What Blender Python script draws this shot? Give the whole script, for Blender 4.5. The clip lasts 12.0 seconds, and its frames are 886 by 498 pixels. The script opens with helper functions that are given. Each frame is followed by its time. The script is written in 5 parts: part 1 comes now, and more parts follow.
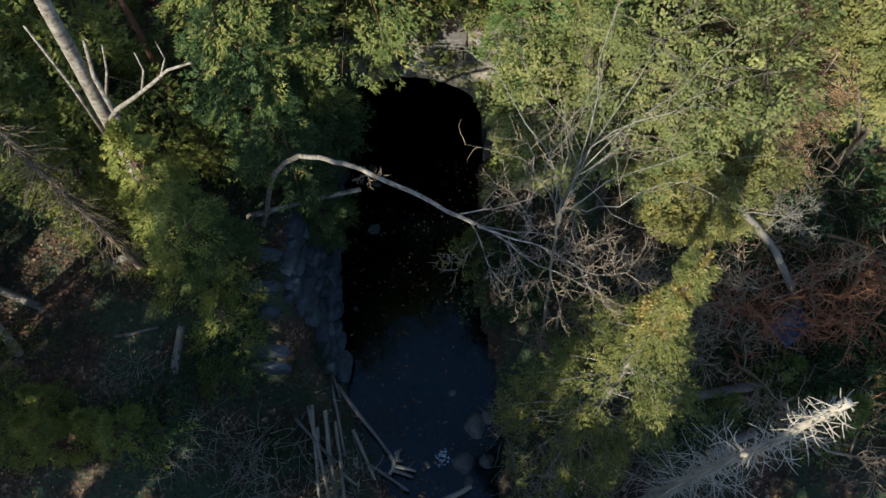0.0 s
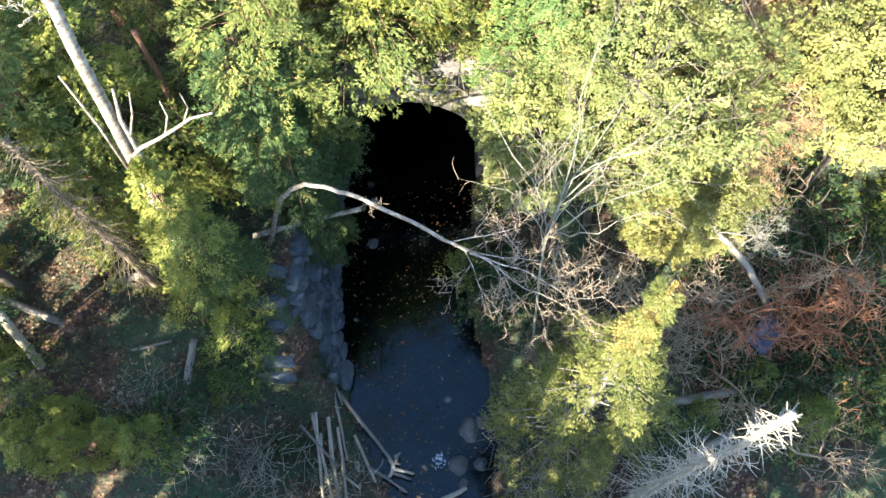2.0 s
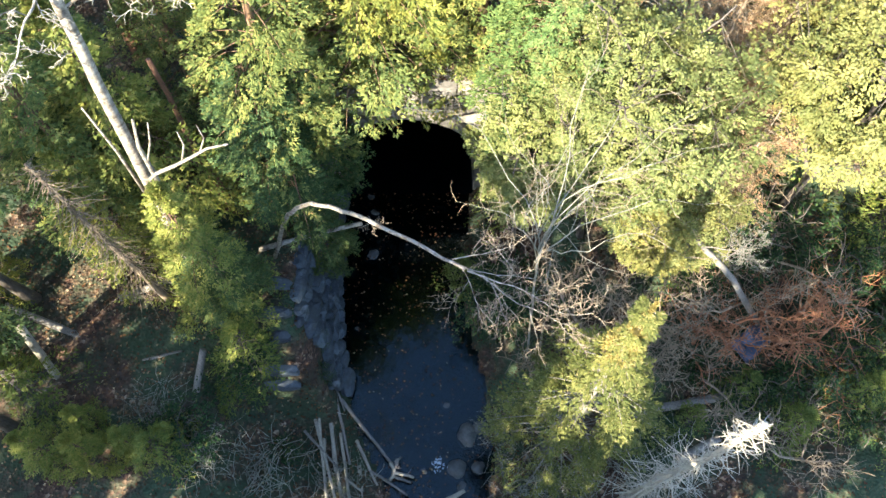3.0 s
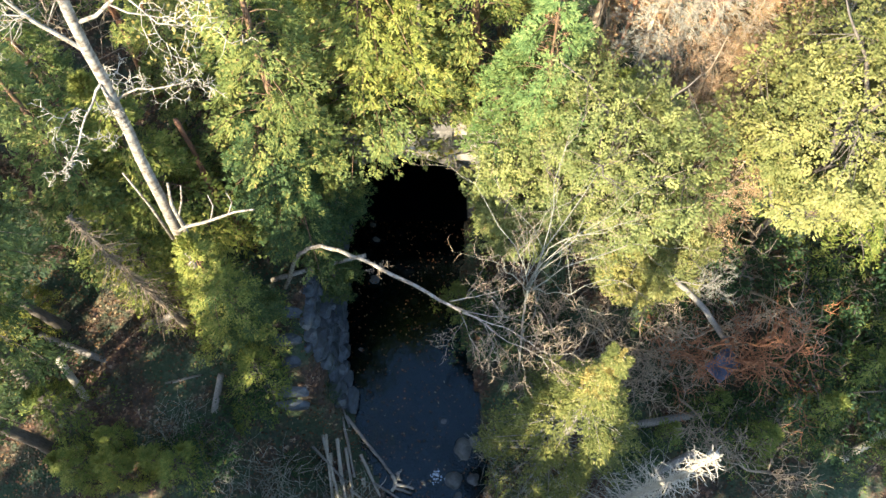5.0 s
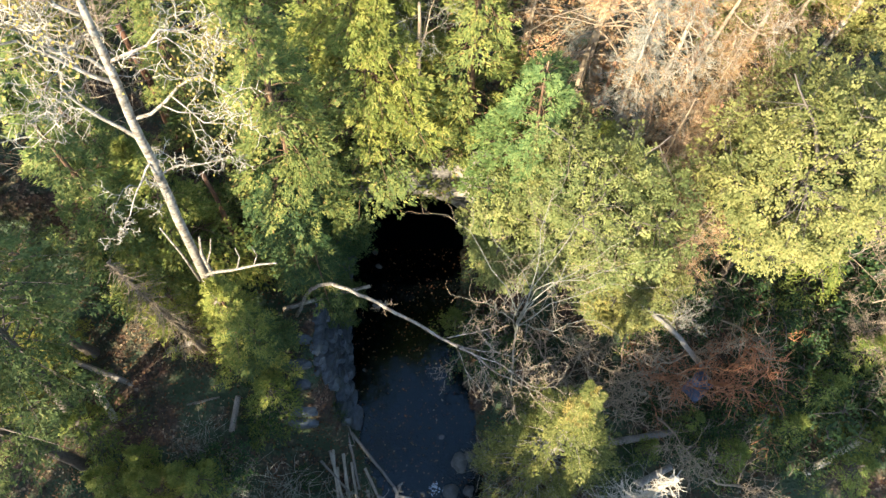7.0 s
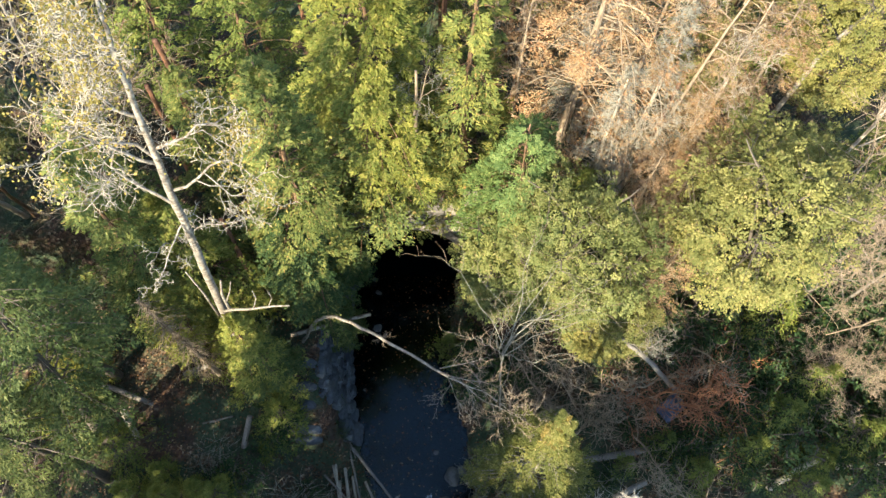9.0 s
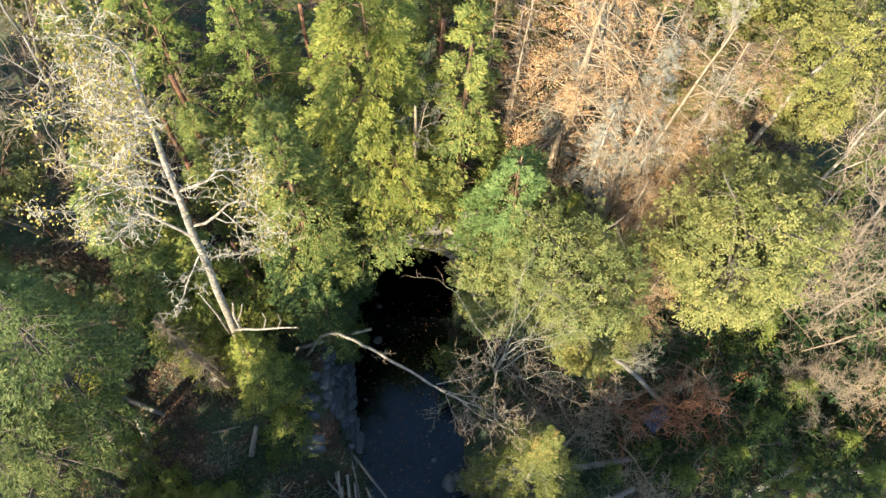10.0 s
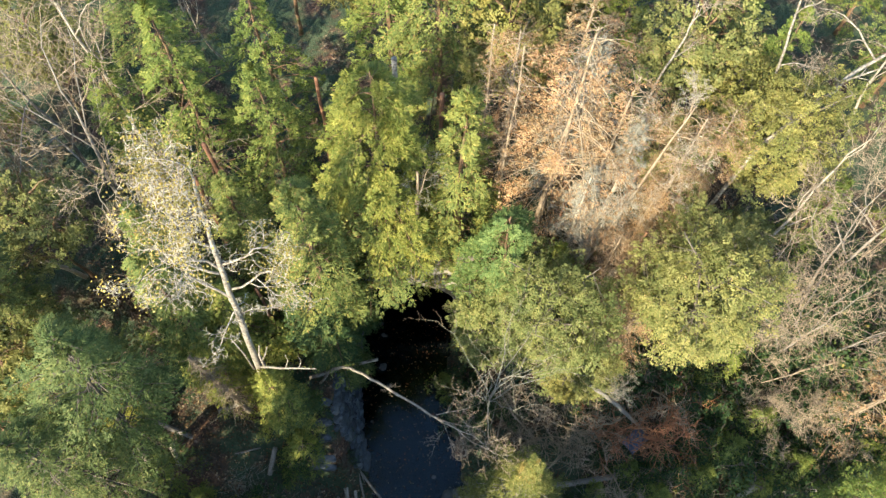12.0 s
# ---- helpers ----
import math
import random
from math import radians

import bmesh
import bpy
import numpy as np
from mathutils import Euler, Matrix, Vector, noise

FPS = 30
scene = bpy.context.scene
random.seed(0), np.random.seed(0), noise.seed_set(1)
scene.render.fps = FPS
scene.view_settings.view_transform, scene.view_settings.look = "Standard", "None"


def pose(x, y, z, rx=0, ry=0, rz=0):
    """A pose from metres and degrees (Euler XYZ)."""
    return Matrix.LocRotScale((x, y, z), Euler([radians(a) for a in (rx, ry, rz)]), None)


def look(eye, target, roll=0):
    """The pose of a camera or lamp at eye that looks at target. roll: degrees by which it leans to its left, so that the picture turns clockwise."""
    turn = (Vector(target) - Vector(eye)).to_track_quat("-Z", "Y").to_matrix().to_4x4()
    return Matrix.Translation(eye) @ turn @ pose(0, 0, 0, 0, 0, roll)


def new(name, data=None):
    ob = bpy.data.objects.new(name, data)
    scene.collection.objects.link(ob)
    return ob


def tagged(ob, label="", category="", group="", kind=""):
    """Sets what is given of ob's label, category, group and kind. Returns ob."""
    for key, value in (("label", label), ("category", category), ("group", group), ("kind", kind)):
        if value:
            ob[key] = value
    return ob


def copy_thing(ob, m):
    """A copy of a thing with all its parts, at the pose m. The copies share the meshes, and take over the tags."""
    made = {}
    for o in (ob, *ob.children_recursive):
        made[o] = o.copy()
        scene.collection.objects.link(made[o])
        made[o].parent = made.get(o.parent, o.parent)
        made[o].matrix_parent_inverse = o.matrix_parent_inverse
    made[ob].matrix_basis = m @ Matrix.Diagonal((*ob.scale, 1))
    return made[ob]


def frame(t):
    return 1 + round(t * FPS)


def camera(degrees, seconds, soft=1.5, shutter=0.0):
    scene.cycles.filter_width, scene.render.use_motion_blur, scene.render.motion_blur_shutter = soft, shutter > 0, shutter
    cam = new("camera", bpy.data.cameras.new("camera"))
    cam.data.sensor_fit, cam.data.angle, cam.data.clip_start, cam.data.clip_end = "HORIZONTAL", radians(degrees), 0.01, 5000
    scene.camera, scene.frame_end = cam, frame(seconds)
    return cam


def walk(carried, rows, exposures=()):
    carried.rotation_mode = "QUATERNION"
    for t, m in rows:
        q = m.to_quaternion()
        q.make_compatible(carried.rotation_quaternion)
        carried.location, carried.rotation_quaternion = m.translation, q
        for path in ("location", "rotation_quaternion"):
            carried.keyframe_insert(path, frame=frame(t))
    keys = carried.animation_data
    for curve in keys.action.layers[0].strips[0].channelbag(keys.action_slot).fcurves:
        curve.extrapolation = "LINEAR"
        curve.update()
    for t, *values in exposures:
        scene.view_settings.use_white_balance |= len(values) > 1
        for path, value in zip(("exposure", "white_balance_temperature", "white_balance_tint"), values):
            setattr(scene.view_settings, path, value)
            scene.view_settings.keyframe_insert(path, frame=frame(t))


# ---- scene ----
# The camera rises almost straight up over the creek, tilted steeply down. Rows: s, x, y, z, pitch, yaw, lean to the right.
cam = camera(60.0, 12.0, 1.5)
ROWS = [
    (0.0, 0.00, 0.00, 23.00, -65.69, 0.00, -0.27),
    (0.5, -0.00, -0.05, 23.25, -65.73, -0.22, -0.39),
    (1.0, -0.00, -0.08, 23.60, -65.70, -0.41, -0.49),
    (1.5, 0.00, -0.10, 23.97, -65.67, -0.55, -0.54),
    (2.0, -0.00, -0.11, 24.42, -65.74, -0.83, -0.72),
    (2.5, -0.01, -0.10, 24.92, -65.86, -1.03, -0.80),
    (3.0, -0.05, -0.17, 25.42, -65.68, -1.40, -1.08),
    (5.0, -0.12, -0.01, 27.68, -65.87, -2.20, -1.69),
    (5.5, -0.14, -0.01, 28.28, -65.83, -2.34, -1.79),
    (6.0, -0.16, 0.02, 28.90, -65.82, -2.48, -1.91),
    (6.5, -0.18, 0.03, 29.53, -65.78, -2.57, -1.99),
    (7.0, -0.20, 0.07, 30.19, -65.82, -2.81, -2.25),
    (9.0, -0.04, -0.01, 32.90, -65.43, -2.76, -2.46),
    (9.5, -0.06, 0.03, 33.62, -65.48, -2.97, -2.72),
    (10.0, -0.03, 0.02, 34.62, -65.43, -3.00, -2.80),
    (10.5, 0.02, -0.02, 35.57, -65.30, -2.80, -2.64),
    (11.0, 0.02, 0.00, 36.51, -65.26, -2.69, -2.52),
    (11.5, -0.00, 0.04, 37.50, -65.25, -2.62, -2.42),
    (12.0, -0.00, -0.00, 38.44, -65.13, -2.68, -2.55),
]


def eye_pose(x, y, z, pitch, yaw, lean):
    ahead = Vector((-math.sin(radians(yaw)) * math.cos(radians(pitch)), math.cos(radians(yaw)) * math.cos(radians(pitch)), math.sin(radians(pitch))))
    eye = Vector((x, y, z))
    return look(eye, eye + 10 * ahead, -lean)


EXPOSURES = [(0.0, 0.98, 5800, 6), (0.5, 2.22, 5800, 6), (1.0, 2.85, 5900, 6), (1.5, 2.98, 6000, 6), (3.0, 2.8, 6150, 6), (5.0, 2.5, 6450, 6), (7.0, 2.3, 6600, 6), (9.0, 2.05, 6650, 5), (12.0, 2.0, 6600, 3)]
walk(cam, [(t, eye_pose(*row)) for t, *row in ROWS], EXPOSURES)

# ---- light: low autumn sun from behind the camera, clear sky ----
SUN_EL, SUN_TURN = radians(34), radians(-33)
world = bpy.data.worlds.new("world")
scene.world = world
world.use_nodes = True
sky = world.node_tree.nodes.new("ShaderNodeTexSky")
sky.sky_type, sky.sun_disc = "NISHITA", False
sky.sun_elevation, sky.sun_rotation = SUN_EL, radians(180) - SUN_TURN
world.node_tree.links.new(sky.outputs[0], world.node_tree.nodes["Background"].inputs[0])
world.node_tree.nodes["Background"].inputs[1].default_value = 0.13
sun = new("sun", bpy.data.lights.new("sun", "SUN"))
sun.data.energy, sun.data.angle, sun.data.color = 4.7, radians(0.6), (1.0, 0.835, 0.62)
to_sun = Vector((math.sin(SUN_TURN) * math.cos(SUN_EL), -math.cos(SUN_TURN) * math.cos(SUN_EL), math.sin(SUN_EL)))
sun.matrix_world = look(to_sun * 80, (0, 0, 0))


# ---- materials ----
def nodes_of(name):
    m = bpy.data.materials.new(name)
    m.use_nodes = True
    t = m.node_tree
    return m, t, t.nodes["Principled BSDF"], t.nodes["Material Output"]


def node(t, kind, **values):
    n = t.nodes.new(kind)
    for key, value in values.items():
        n.inputs[key.replace("_", " ")].default_value = value
    return n


def ramp(t, source, stops):
    r = t.nodes.new("ShaderNodeValToRGB")
    e = r.color_ramp.elements
    while len(e) < len(stops):
        e.new(0.5)
    for item, (at, colour) in zip(e, stops):
        item.position, item.color = at, (*colour, 1)
    t.links.new(source, r.inputs[0])
    return r.outputs[0]


def mix(t, kind, factor, a, b):
    m = t.nodes.new("ShaderNodeMix")
    m.data_type, m.blend_type = "RGBA", kind
    for socket, value in ((m.inputs[0], factor), (m.inputs[6], a), (m.inputs[7], b)):
        if isinstance(value, bpy.types.NodeSocket):
            t.links.new(value, socket)
        elif isinstance(value, (int, float)):
            socket.default_value = value
        else:
            socket.default_value = (*value, 1)
    return m.outputs[2]


def place(t, scale=(1, 1, 1)):
    g = t.nodes.new("ShaderNodeNewGeometry")
    m = t.nodes.new("ShaderNodeMapping")
    m.inputs["Scale"].default_value = scale
    t.links.new(g.outputs["Position"], m.inputs[0])
    return m.outputs[0]


def noise_of(t, at, size, detail=4.0, rough=0.6):
    n = node(t, "ShaderNodeTexNoise", Scale=size, Detail=detail, Roughness=rough)
    t.links.new(at, n.inputs["Vector"])
    return n.outputs["Fac"]


def relief(t, bsdf, source, strength, depth):
    b = node(t, "ShaderNodeBump", Strength=strength, Distance=depth)
    t.links.new(source, b.inputs["Height"])
    t.links.new(b.outputs[0], bsdf.inputs["Normal"])


def leaf_material(name, stops, glow=0.3, tint=0.25):
    """Leaves: a colour of its own for each leaf, drifts of colour from spray to spray and over the crown, some light shining through."""
    m, t, p, out = nodes_of(name)
    g = t.nodes.new("ShaderNodeNewGeometry")
    own = ramp(t, g.outputs["Random Per Island"], stops)
    tone = ramp(t, noise_of(t, g.outputs["Position"], 0.8, 2.0), [(0.32, (0.66, 0.72, 0.66)), (0.68, (1.2, 1.12, 1.0))])
    colour = mix(t, "MULTIPLY", 1.0, own, tone)
    spray = ramp(t, noise_of(t, g.outputs["Position"], 3.4, 2.0), [(0.34, (0.7, 0.76, 0.72)), (0.66, (1.22, 1.16, 1.1))])
    colour = mix(t, "MULTIPLY", 0.85, colour, spray)
    o = t.nodes.new("ShaderNodeObjectInfo")
    shade = ramp(t, o.outputs["Random"], [(0.0, (0.78, 0.92, 0.88)), (0.5, (1.0, 1.0, 1.0)), (1.0, (1.2, 1.05, 0.8))])
    colour = mix(t, "MULTIPLY", tint * 2, colour, shade)
    t.links.new(colour, p.inputs["Base Color"])
    p.inputs["Roughness"].default_value = 0.6
    p.inputs["Specular IOR Level"].default_value = 0.15
    # leaves lie roughly along the crown's surface: their facing leans a little towards it
    own_place = t.nodes.new("ShaderNodeTexCoord")
    flat = t.nodes.new("ShaderNodeVectorMath")
    flat.operation, flat.inputs[1].default_value = "MULTIPLY", (1, 1, 0)
    t.links.new(own_place.outputs["Object"], flat.inputs[0])
    even = t.nodes.new("ShaderNodeVectorMath")
    even.operation = "NORMALIZE"
    t.links.new(flat.outputs[0], even.inputs[0])
    lifted = t.nodes.new("ShaderNodeVectorMath")
    lifted.operation, lifted.inputs[1].default_value, lifted.inputs[2].default_value = "MULTIPLY_ADD", (0.6, 0.6, 0.6), (0, 0, 0.3)
    t.links.new(even.outputs[0], lifted.inputs[0])
    turned = t.nodes.new("ShaderNodeVectorTransform")
    turned.vector_type, turned.convert_from, turned.convert_to = "VECTOR", "OBJECT", "WORLD"
    t.links.new(lifted.outputs[0], turned.inputs[0])
    blend = t.nodes.new("ShaderNodeVectorMath")
    blend.operation = "ADD"
    t.links.new(turned.outputs[0], blend.inputs[0])
    t.links.new(g.outputs["Normal"], blend.inputs[1])
    facing = t.nodes.new("ShaderNodeVectorMath")
    facing.operation = "NORMALIZE"
    t.links.new(blend.outputs[0], facing.inputs[0])
    t.links.new(facing.outputs[0], p.inputs["Normal"])
    thin = t.nodes.new("ShaderNodeBsdfTranslucent")
    t.links.new(colour, thin.inputs[0])
    both = t.nodes.new("ShaderNodeMixShader")
    both.inputs[0].default_value = glow
    t.links.new(p.outputs[0], both.inputs[1])
    t.links.new(thin.outputs[0], both.inputs[2])
    t.links.new(both.outputs[0], out.inputs[0])
    return m


def bark_material(name, light, dark, patch, scale=(6, 6, 1.2), lichen=None):
    m, t, p, out = nodes_of(name)
    at = place(t, scale)
    grain = noise_of(t, at, 3.0, 6.0, 0.7)
    colour = ramp(t, grain, [(patch - 0.12, dark), (patch + 0.1, light)])
    spots = noise_of(t, place(t), 1.4, 4.0)
    colour = mix(t, "MULTIPLY", 0.7, colour, ramp(t, spots, [(0.3, (0.55, 0.55, 0.55)), (0.65, (1.1, 1.1, 1.1))]))
    if lichen:
        moss = noise_of(t, place(t), 2.6, 5.0, 0.75)
        colour = mix(t, "MIX", ramp(t, moss, [(0.52, (0, 0, 0)), (0.62, (0.8, 0.8, 0.8))]), colour, lichen)
    t.links.new(colour, p.inputs["Base Color"])
    p.inputs["Roughness"].default_value = 0.85
    relief(t, p, grain, 0.6, 0.02)
    return m


def earth_material():
    """Forest floor: rust-brown leaf litter, dark soil and moss."""
    m, t, p, out = nodes_of("leaf_litter_ground")
    at = place(t)
    cell = node(t, "ShaderNodeTexVoronoi", Scale=11.0)
    t.links.new(at, cell.inputs["Vector"])
    one = t.nodes.new("ShaderNodeSeparateColor")
    t.links.new(cell.outputs["Color"], one.inputs[0])
    litter = ramp(t, one.outputs[0], [(0.0, (0.028, 0.018, 0.013)), (0.4, (0.052, 0.03, 0.021)), (0.75, (0.1, 0.053, 0.034)), (0.93, (0.18, 0.115, 0.075)), (1.0, (0.3, 0.23, 0.17))])
    soil = ramp(t, noise_of(t, at, 5.0, 6.0), [(0.35, (0.018, 0.014, 0.01)), (0.7, (0.06, 0.04, 0.028))])
    ground_mix = mix(t, "MIX", ramp(t, noise_of(t, at, 0.8, 5.0), [(0.38, (0, 0, 0)), (0.55, (1, 1, 1))]), soil, litter)
    moss = ramp(t, noise_of(t, at, 0.55, 6.0, 0.7), [(0.4, (0, 0, 0)), (0.54, (0.85, 0.85, 0.85))])
    colour = mix(t, "MIX", moss, ground_mix, (0.022, 0.05, 0.024))
    t.links.new(colour, p.inputs["Base Color"])
    p.inputs["Roughness"].default_value = 0.95
    relief(t, p, cell.outputs["Distance"], 0.8, 0.04)
    return m


def stone_material(name, dark, light, green=0.4, gloss=0.7):
    m, t, p, out = nodes_of(name)
    at = place(t)
    colour = ramp(t, noise_of(t, at, 6.0, 8.0, 0.7), [(0.3, dark), (0.7, light)])
    o = t.nodes.new("ShaderNodeObjectInfo")
    colour = mix(t, "MULTIPLY", 1.0, colour, ramp(t, o.outputs["Random"], [(0.0, (0.6, 0.6, 0.62)), (1.0, (1.25, 1.2, 1.12))]))
    moss = ramp(t, noise_of(t, at, 1.8, 6.0, 0.7), [(0.5, (0, 0, 0)), (0.66, (1, 1, 1))])
    weight = mix(t, "MULTIPLY", 1.0, moss, (green, green, green))
    colour = mix(t, "MIX", weight, colour, (0.03, 0.045, 0.02))
    t.links.new(colour, p.inputs["Base Color"])
    p.inputs["Roughness"].default_value = gloss
    relief(t, p, noise_of(t, at, 14.0, 6.0), 0.5, 0.03)
    return m


def water_material():
    m, t, p, out = nodes_of("creek_water")
    clear = t.nodes.new("ShaderNodeBsdfTransparent")
    clear.inputs[0].default_value = (0.07, 0.13, 0.16, 1)
    gloss = node(t, "ShaderNodeBsdfGlossy", Roughness=0.06)
    gloss.inputs[0].default_value = (0.5, 0.68, 0.8, 1)
    fres = node(t, "ShaderNodeFresnel", IOR=1.45)
    waves = node(t, "ShaderNodeBump", Strength=0.35, Distance=0.03)
    t.links.new(noise_of(t, place(t, (1.6, 0.8, 1)), 3.0, 4.0), waves.inputs["Height"])
    t.links.new(waves.outputs[0], gloss.inputs["Normal"])
    t.links.new(waves.outputs[0], fres.inputs["Normal"])
    both = t.nodes.new("ShaderNodeMixShader")
    t.links.new(fres.outputs[0], both.inputs[0])
    t.links.new(clear.outputs[0], both.inputs[1])
    t.links.new(gloss.outputs[0], both.inputs[2])
    t.links.new(both.outputs[0], out.inputs[0])
    return m


YELLOW_GREEN = leaf_material("yellow_green_needles", [(0.0, (0.105, 0.155, 0.06)), (0.4, (0.16, 0.21, 0.075)), (0.8, (0.22, 0.255, 0.092)), (0.96, (0.29, 0.3, 0.11)), (1.0, (0.34, 0.24, 0.12))], 0.42)
CREEK_GREEN = leaf_material("golden_green_needles", [(0.0, (0.1, 0.115, 0.04)), (0.5, (0.155, 0.17, 0.055)), (0.92, (0.21, 0.21, 0.075)), (1.0, (0.32, 0.28, 0.16))], 0.42)
# paler gold than the creek conifer's crown: sun on its tip, as colour
SUNLIT_NEEDLE = leaf_material("sunlit_tip_needles", [(0.0, (0.24, 0.21, 0.07)), (0.5, (0.34, 0.29, 0.11)), (1.0, (0.42, 0.37, 0.18))], 0.4)
CEDAR_GREEN = leaf_material("sunny_yellow_green_sprays", [(0.0, (0.15, 0.19, 0.05)), (0.4, (0.21, 0.245, 0.065)), (0.8, (0.27, 0.285, 0.08)), (1.0, (0.35, 0.32, 0.12))], 0.42)
# between lit and shaded needles: a crown's shaded side is averaged into the colour
HALF_SHADE_GREEN = leaf_material("half_shaded_green_needles", [(0.0, (0.065, 0.1, 0.042)), (0.5, (0.105, 0.145, 0.058)), (0.95, (0.155, 0.185, 0.08)), (1.0, (0.24, 0.22, 0.1))], 0.4)
MID_GREEN = leaf_material("fresh_green_needles", [(0.0, (0.1, 0.15, 0.045)), (0.5, (0.155, 0.205, 0.06)), (1.0, (0.24, 0.265, 0.085))], 0.42)
BLUE_GREEN = leaf_material("blue_green_needles", [(0.0, (0.08, 0.14, 0.055)), (0.5, (0.135, 0.205, 0.08)), (1.0, (0.23, 0.29, 0.115))], 0.4)
OAK_LEAF = leaf_material("pale_green_oak_leaves", [(0.0, (0.165, 0.185, 0.075)), (0.4, (0.205, 0.225, 0.09)), (0.8, (0.245, 0.26, 0.11)), (0.97, (0.29, 0.29, 0.14)), (1.0, (0.32, 0.24, 0.14))], 0.4)
# needles with the shade beside the tall hemlock put into their dark green
SHADE_GREEN = leaf_material("shade_darkened_green_needles", [(0.0, (0.045, 0.09, 0.046)), (0.5, (0.08, 0.13, 0.058)), (0.93, (0.13, 0.175, 0.07)), (1.0, (0.22, 0.21, 0.09))], 0.4)
GOLD_LEAF = leaf_material("golden_birch_leaves", [(0.0, (0.26, 0.2, 0.07)), (0.5, (0.38, 0.31, 0.1)), (1.0, (0.46, 0.41, 0.17))], 0.35)
RUST_LEAF = leaf_material("rust_brown_dead_needles", [(0.0, (0.17, 0.095, 0.06)), (0.35, (0.27, 0.165, 0.105)), (0.7, (0.36, 0.255, 0.175)), (1.0, (0.4, 0.36, 0.28))], 0.25)
SHRUB_LEAF = leaf_material("dark_shrub_leaves", [(0.0, (0.015, 0.04, 0.022)), (0.5, (0.036, 0.075, 0.034)), (0.95, (0.07, 0.115, 0.045)), (1.0, (0.2, 0.18, 0.07))])
LITTER_LEAF = leaf_material("fallen_brown_leaves", [(0.0, (0.05, 0.026, 0.017)), (0.5, (0.115, 0.06, 0.036)), (0.85, (0.19, 0.12, 0.072)), (1.0, (0.34, 0.29, 0.22))], 0.1)
WHITE_BARK = bark_material("white_birch_bark", (0.32, 0.3, 0.26), (0.085, 0.066, 0.05), 0.495, (2.2, 2.2, 3.5))
GREY_BARK = bark_material("grey_weathered_wood", (0.21, 0.195, 0.175), (0.085, 0.078, 0.07), 0.45, (8, 8, 1.5))
PALE_WOOD = bark_material("bleached_dead_wood", (0.36, 0.33, 0.27), (0.16, 0.14, 0.11), 0.42, (9, 9, 2))
DARK_BARK = bark_material("dark_grey_bark", (0.11, 0.095, 0.08), (0.04, 0.033, 0.028), 0.46, (8, 8, 1.5))
MOSSY_BARK = bark_material("brown_mossy_bark", (0.2, 0.12, 0.07), (0.05, 0.03, 0.02), 0.48, (8, 8, 1.5), (0.05, 0.08, 0.02))
PALE_TWIG = bark_material("pale_birch_twigs", (0.4, 0.37, 0.3), (0.2, 0.175, 0.14), 0.45)
RUST_BARK = bark_material("rust_brown_flaking_bark", (0.2, 0.098, 0.055), (0.065, 0.036, 0.025), 0.46, (9, 9, 1.0))
TWIG_TAN = bark_material("tan_twigs", (0.28, 0.225, 0.16), (0.12, 0.09, 0.065), 0.45)
TWIG_RED = bark_material("red_brown_twigs", (0.34, 0.155, 0.075), (0.17, 0.075, 0.04), 0.45)
TWIG_GREY = bark_material("grey_green_twigs", (0.24, 0.24, 0.2), (0.11, 0.105, 0.085), 0.45)
EARTH = earth_material()
BED_STONE = stone_material("wet_bed_stone", (0.02, 0.026, 0.03), (0.09, 0.1, 0.105), 0.25, 0.45)
WALL_STONE = stone_material("blue_grey_wall_stone", (0.02, 0.03, 0.045), (0.085, 0.11, 0.14), 0.3, 0.6)
ARCH_STONE = stone_material("pale_granite", (0.1, 0.1, 0.095), (0.3, 0.285, 0.26), 0.35, 0.75)
WATER = water_material()
FOAM, _t, _p, _o = nodes_of("white_foam")
_p.inputs["Base Color"].default_value, _p.inputs["Roughness"].default_value = (0.3, 0.36, 0.42, 1), 0.5


# ---- mesh helpers ----
def mesh_of(name, verts, faces):
    """A mesh from an array of places and one of faces that all have the same number of corners."""
    verts, faces = np.asarray(verts, dtype=np.float32), np.asarray(faces, dtype=np.int32)
    me = bpy.data.meshes.new(name)
    me.vertices.add(len(verts))
    me.vertices.foreach_set("co", verts.ravel())
    count, corners = faces.shape
    me.loops.add(count * corners)
    me.loops.foreach_set("vertex_index", faces.ravel())
    me.polygons.add(count)
    me.polygons.foreach_set("loop_start", np.arange(0, count * corners, corners, dtype=np.int32))
    me.update(calc_edges=True)
    return me


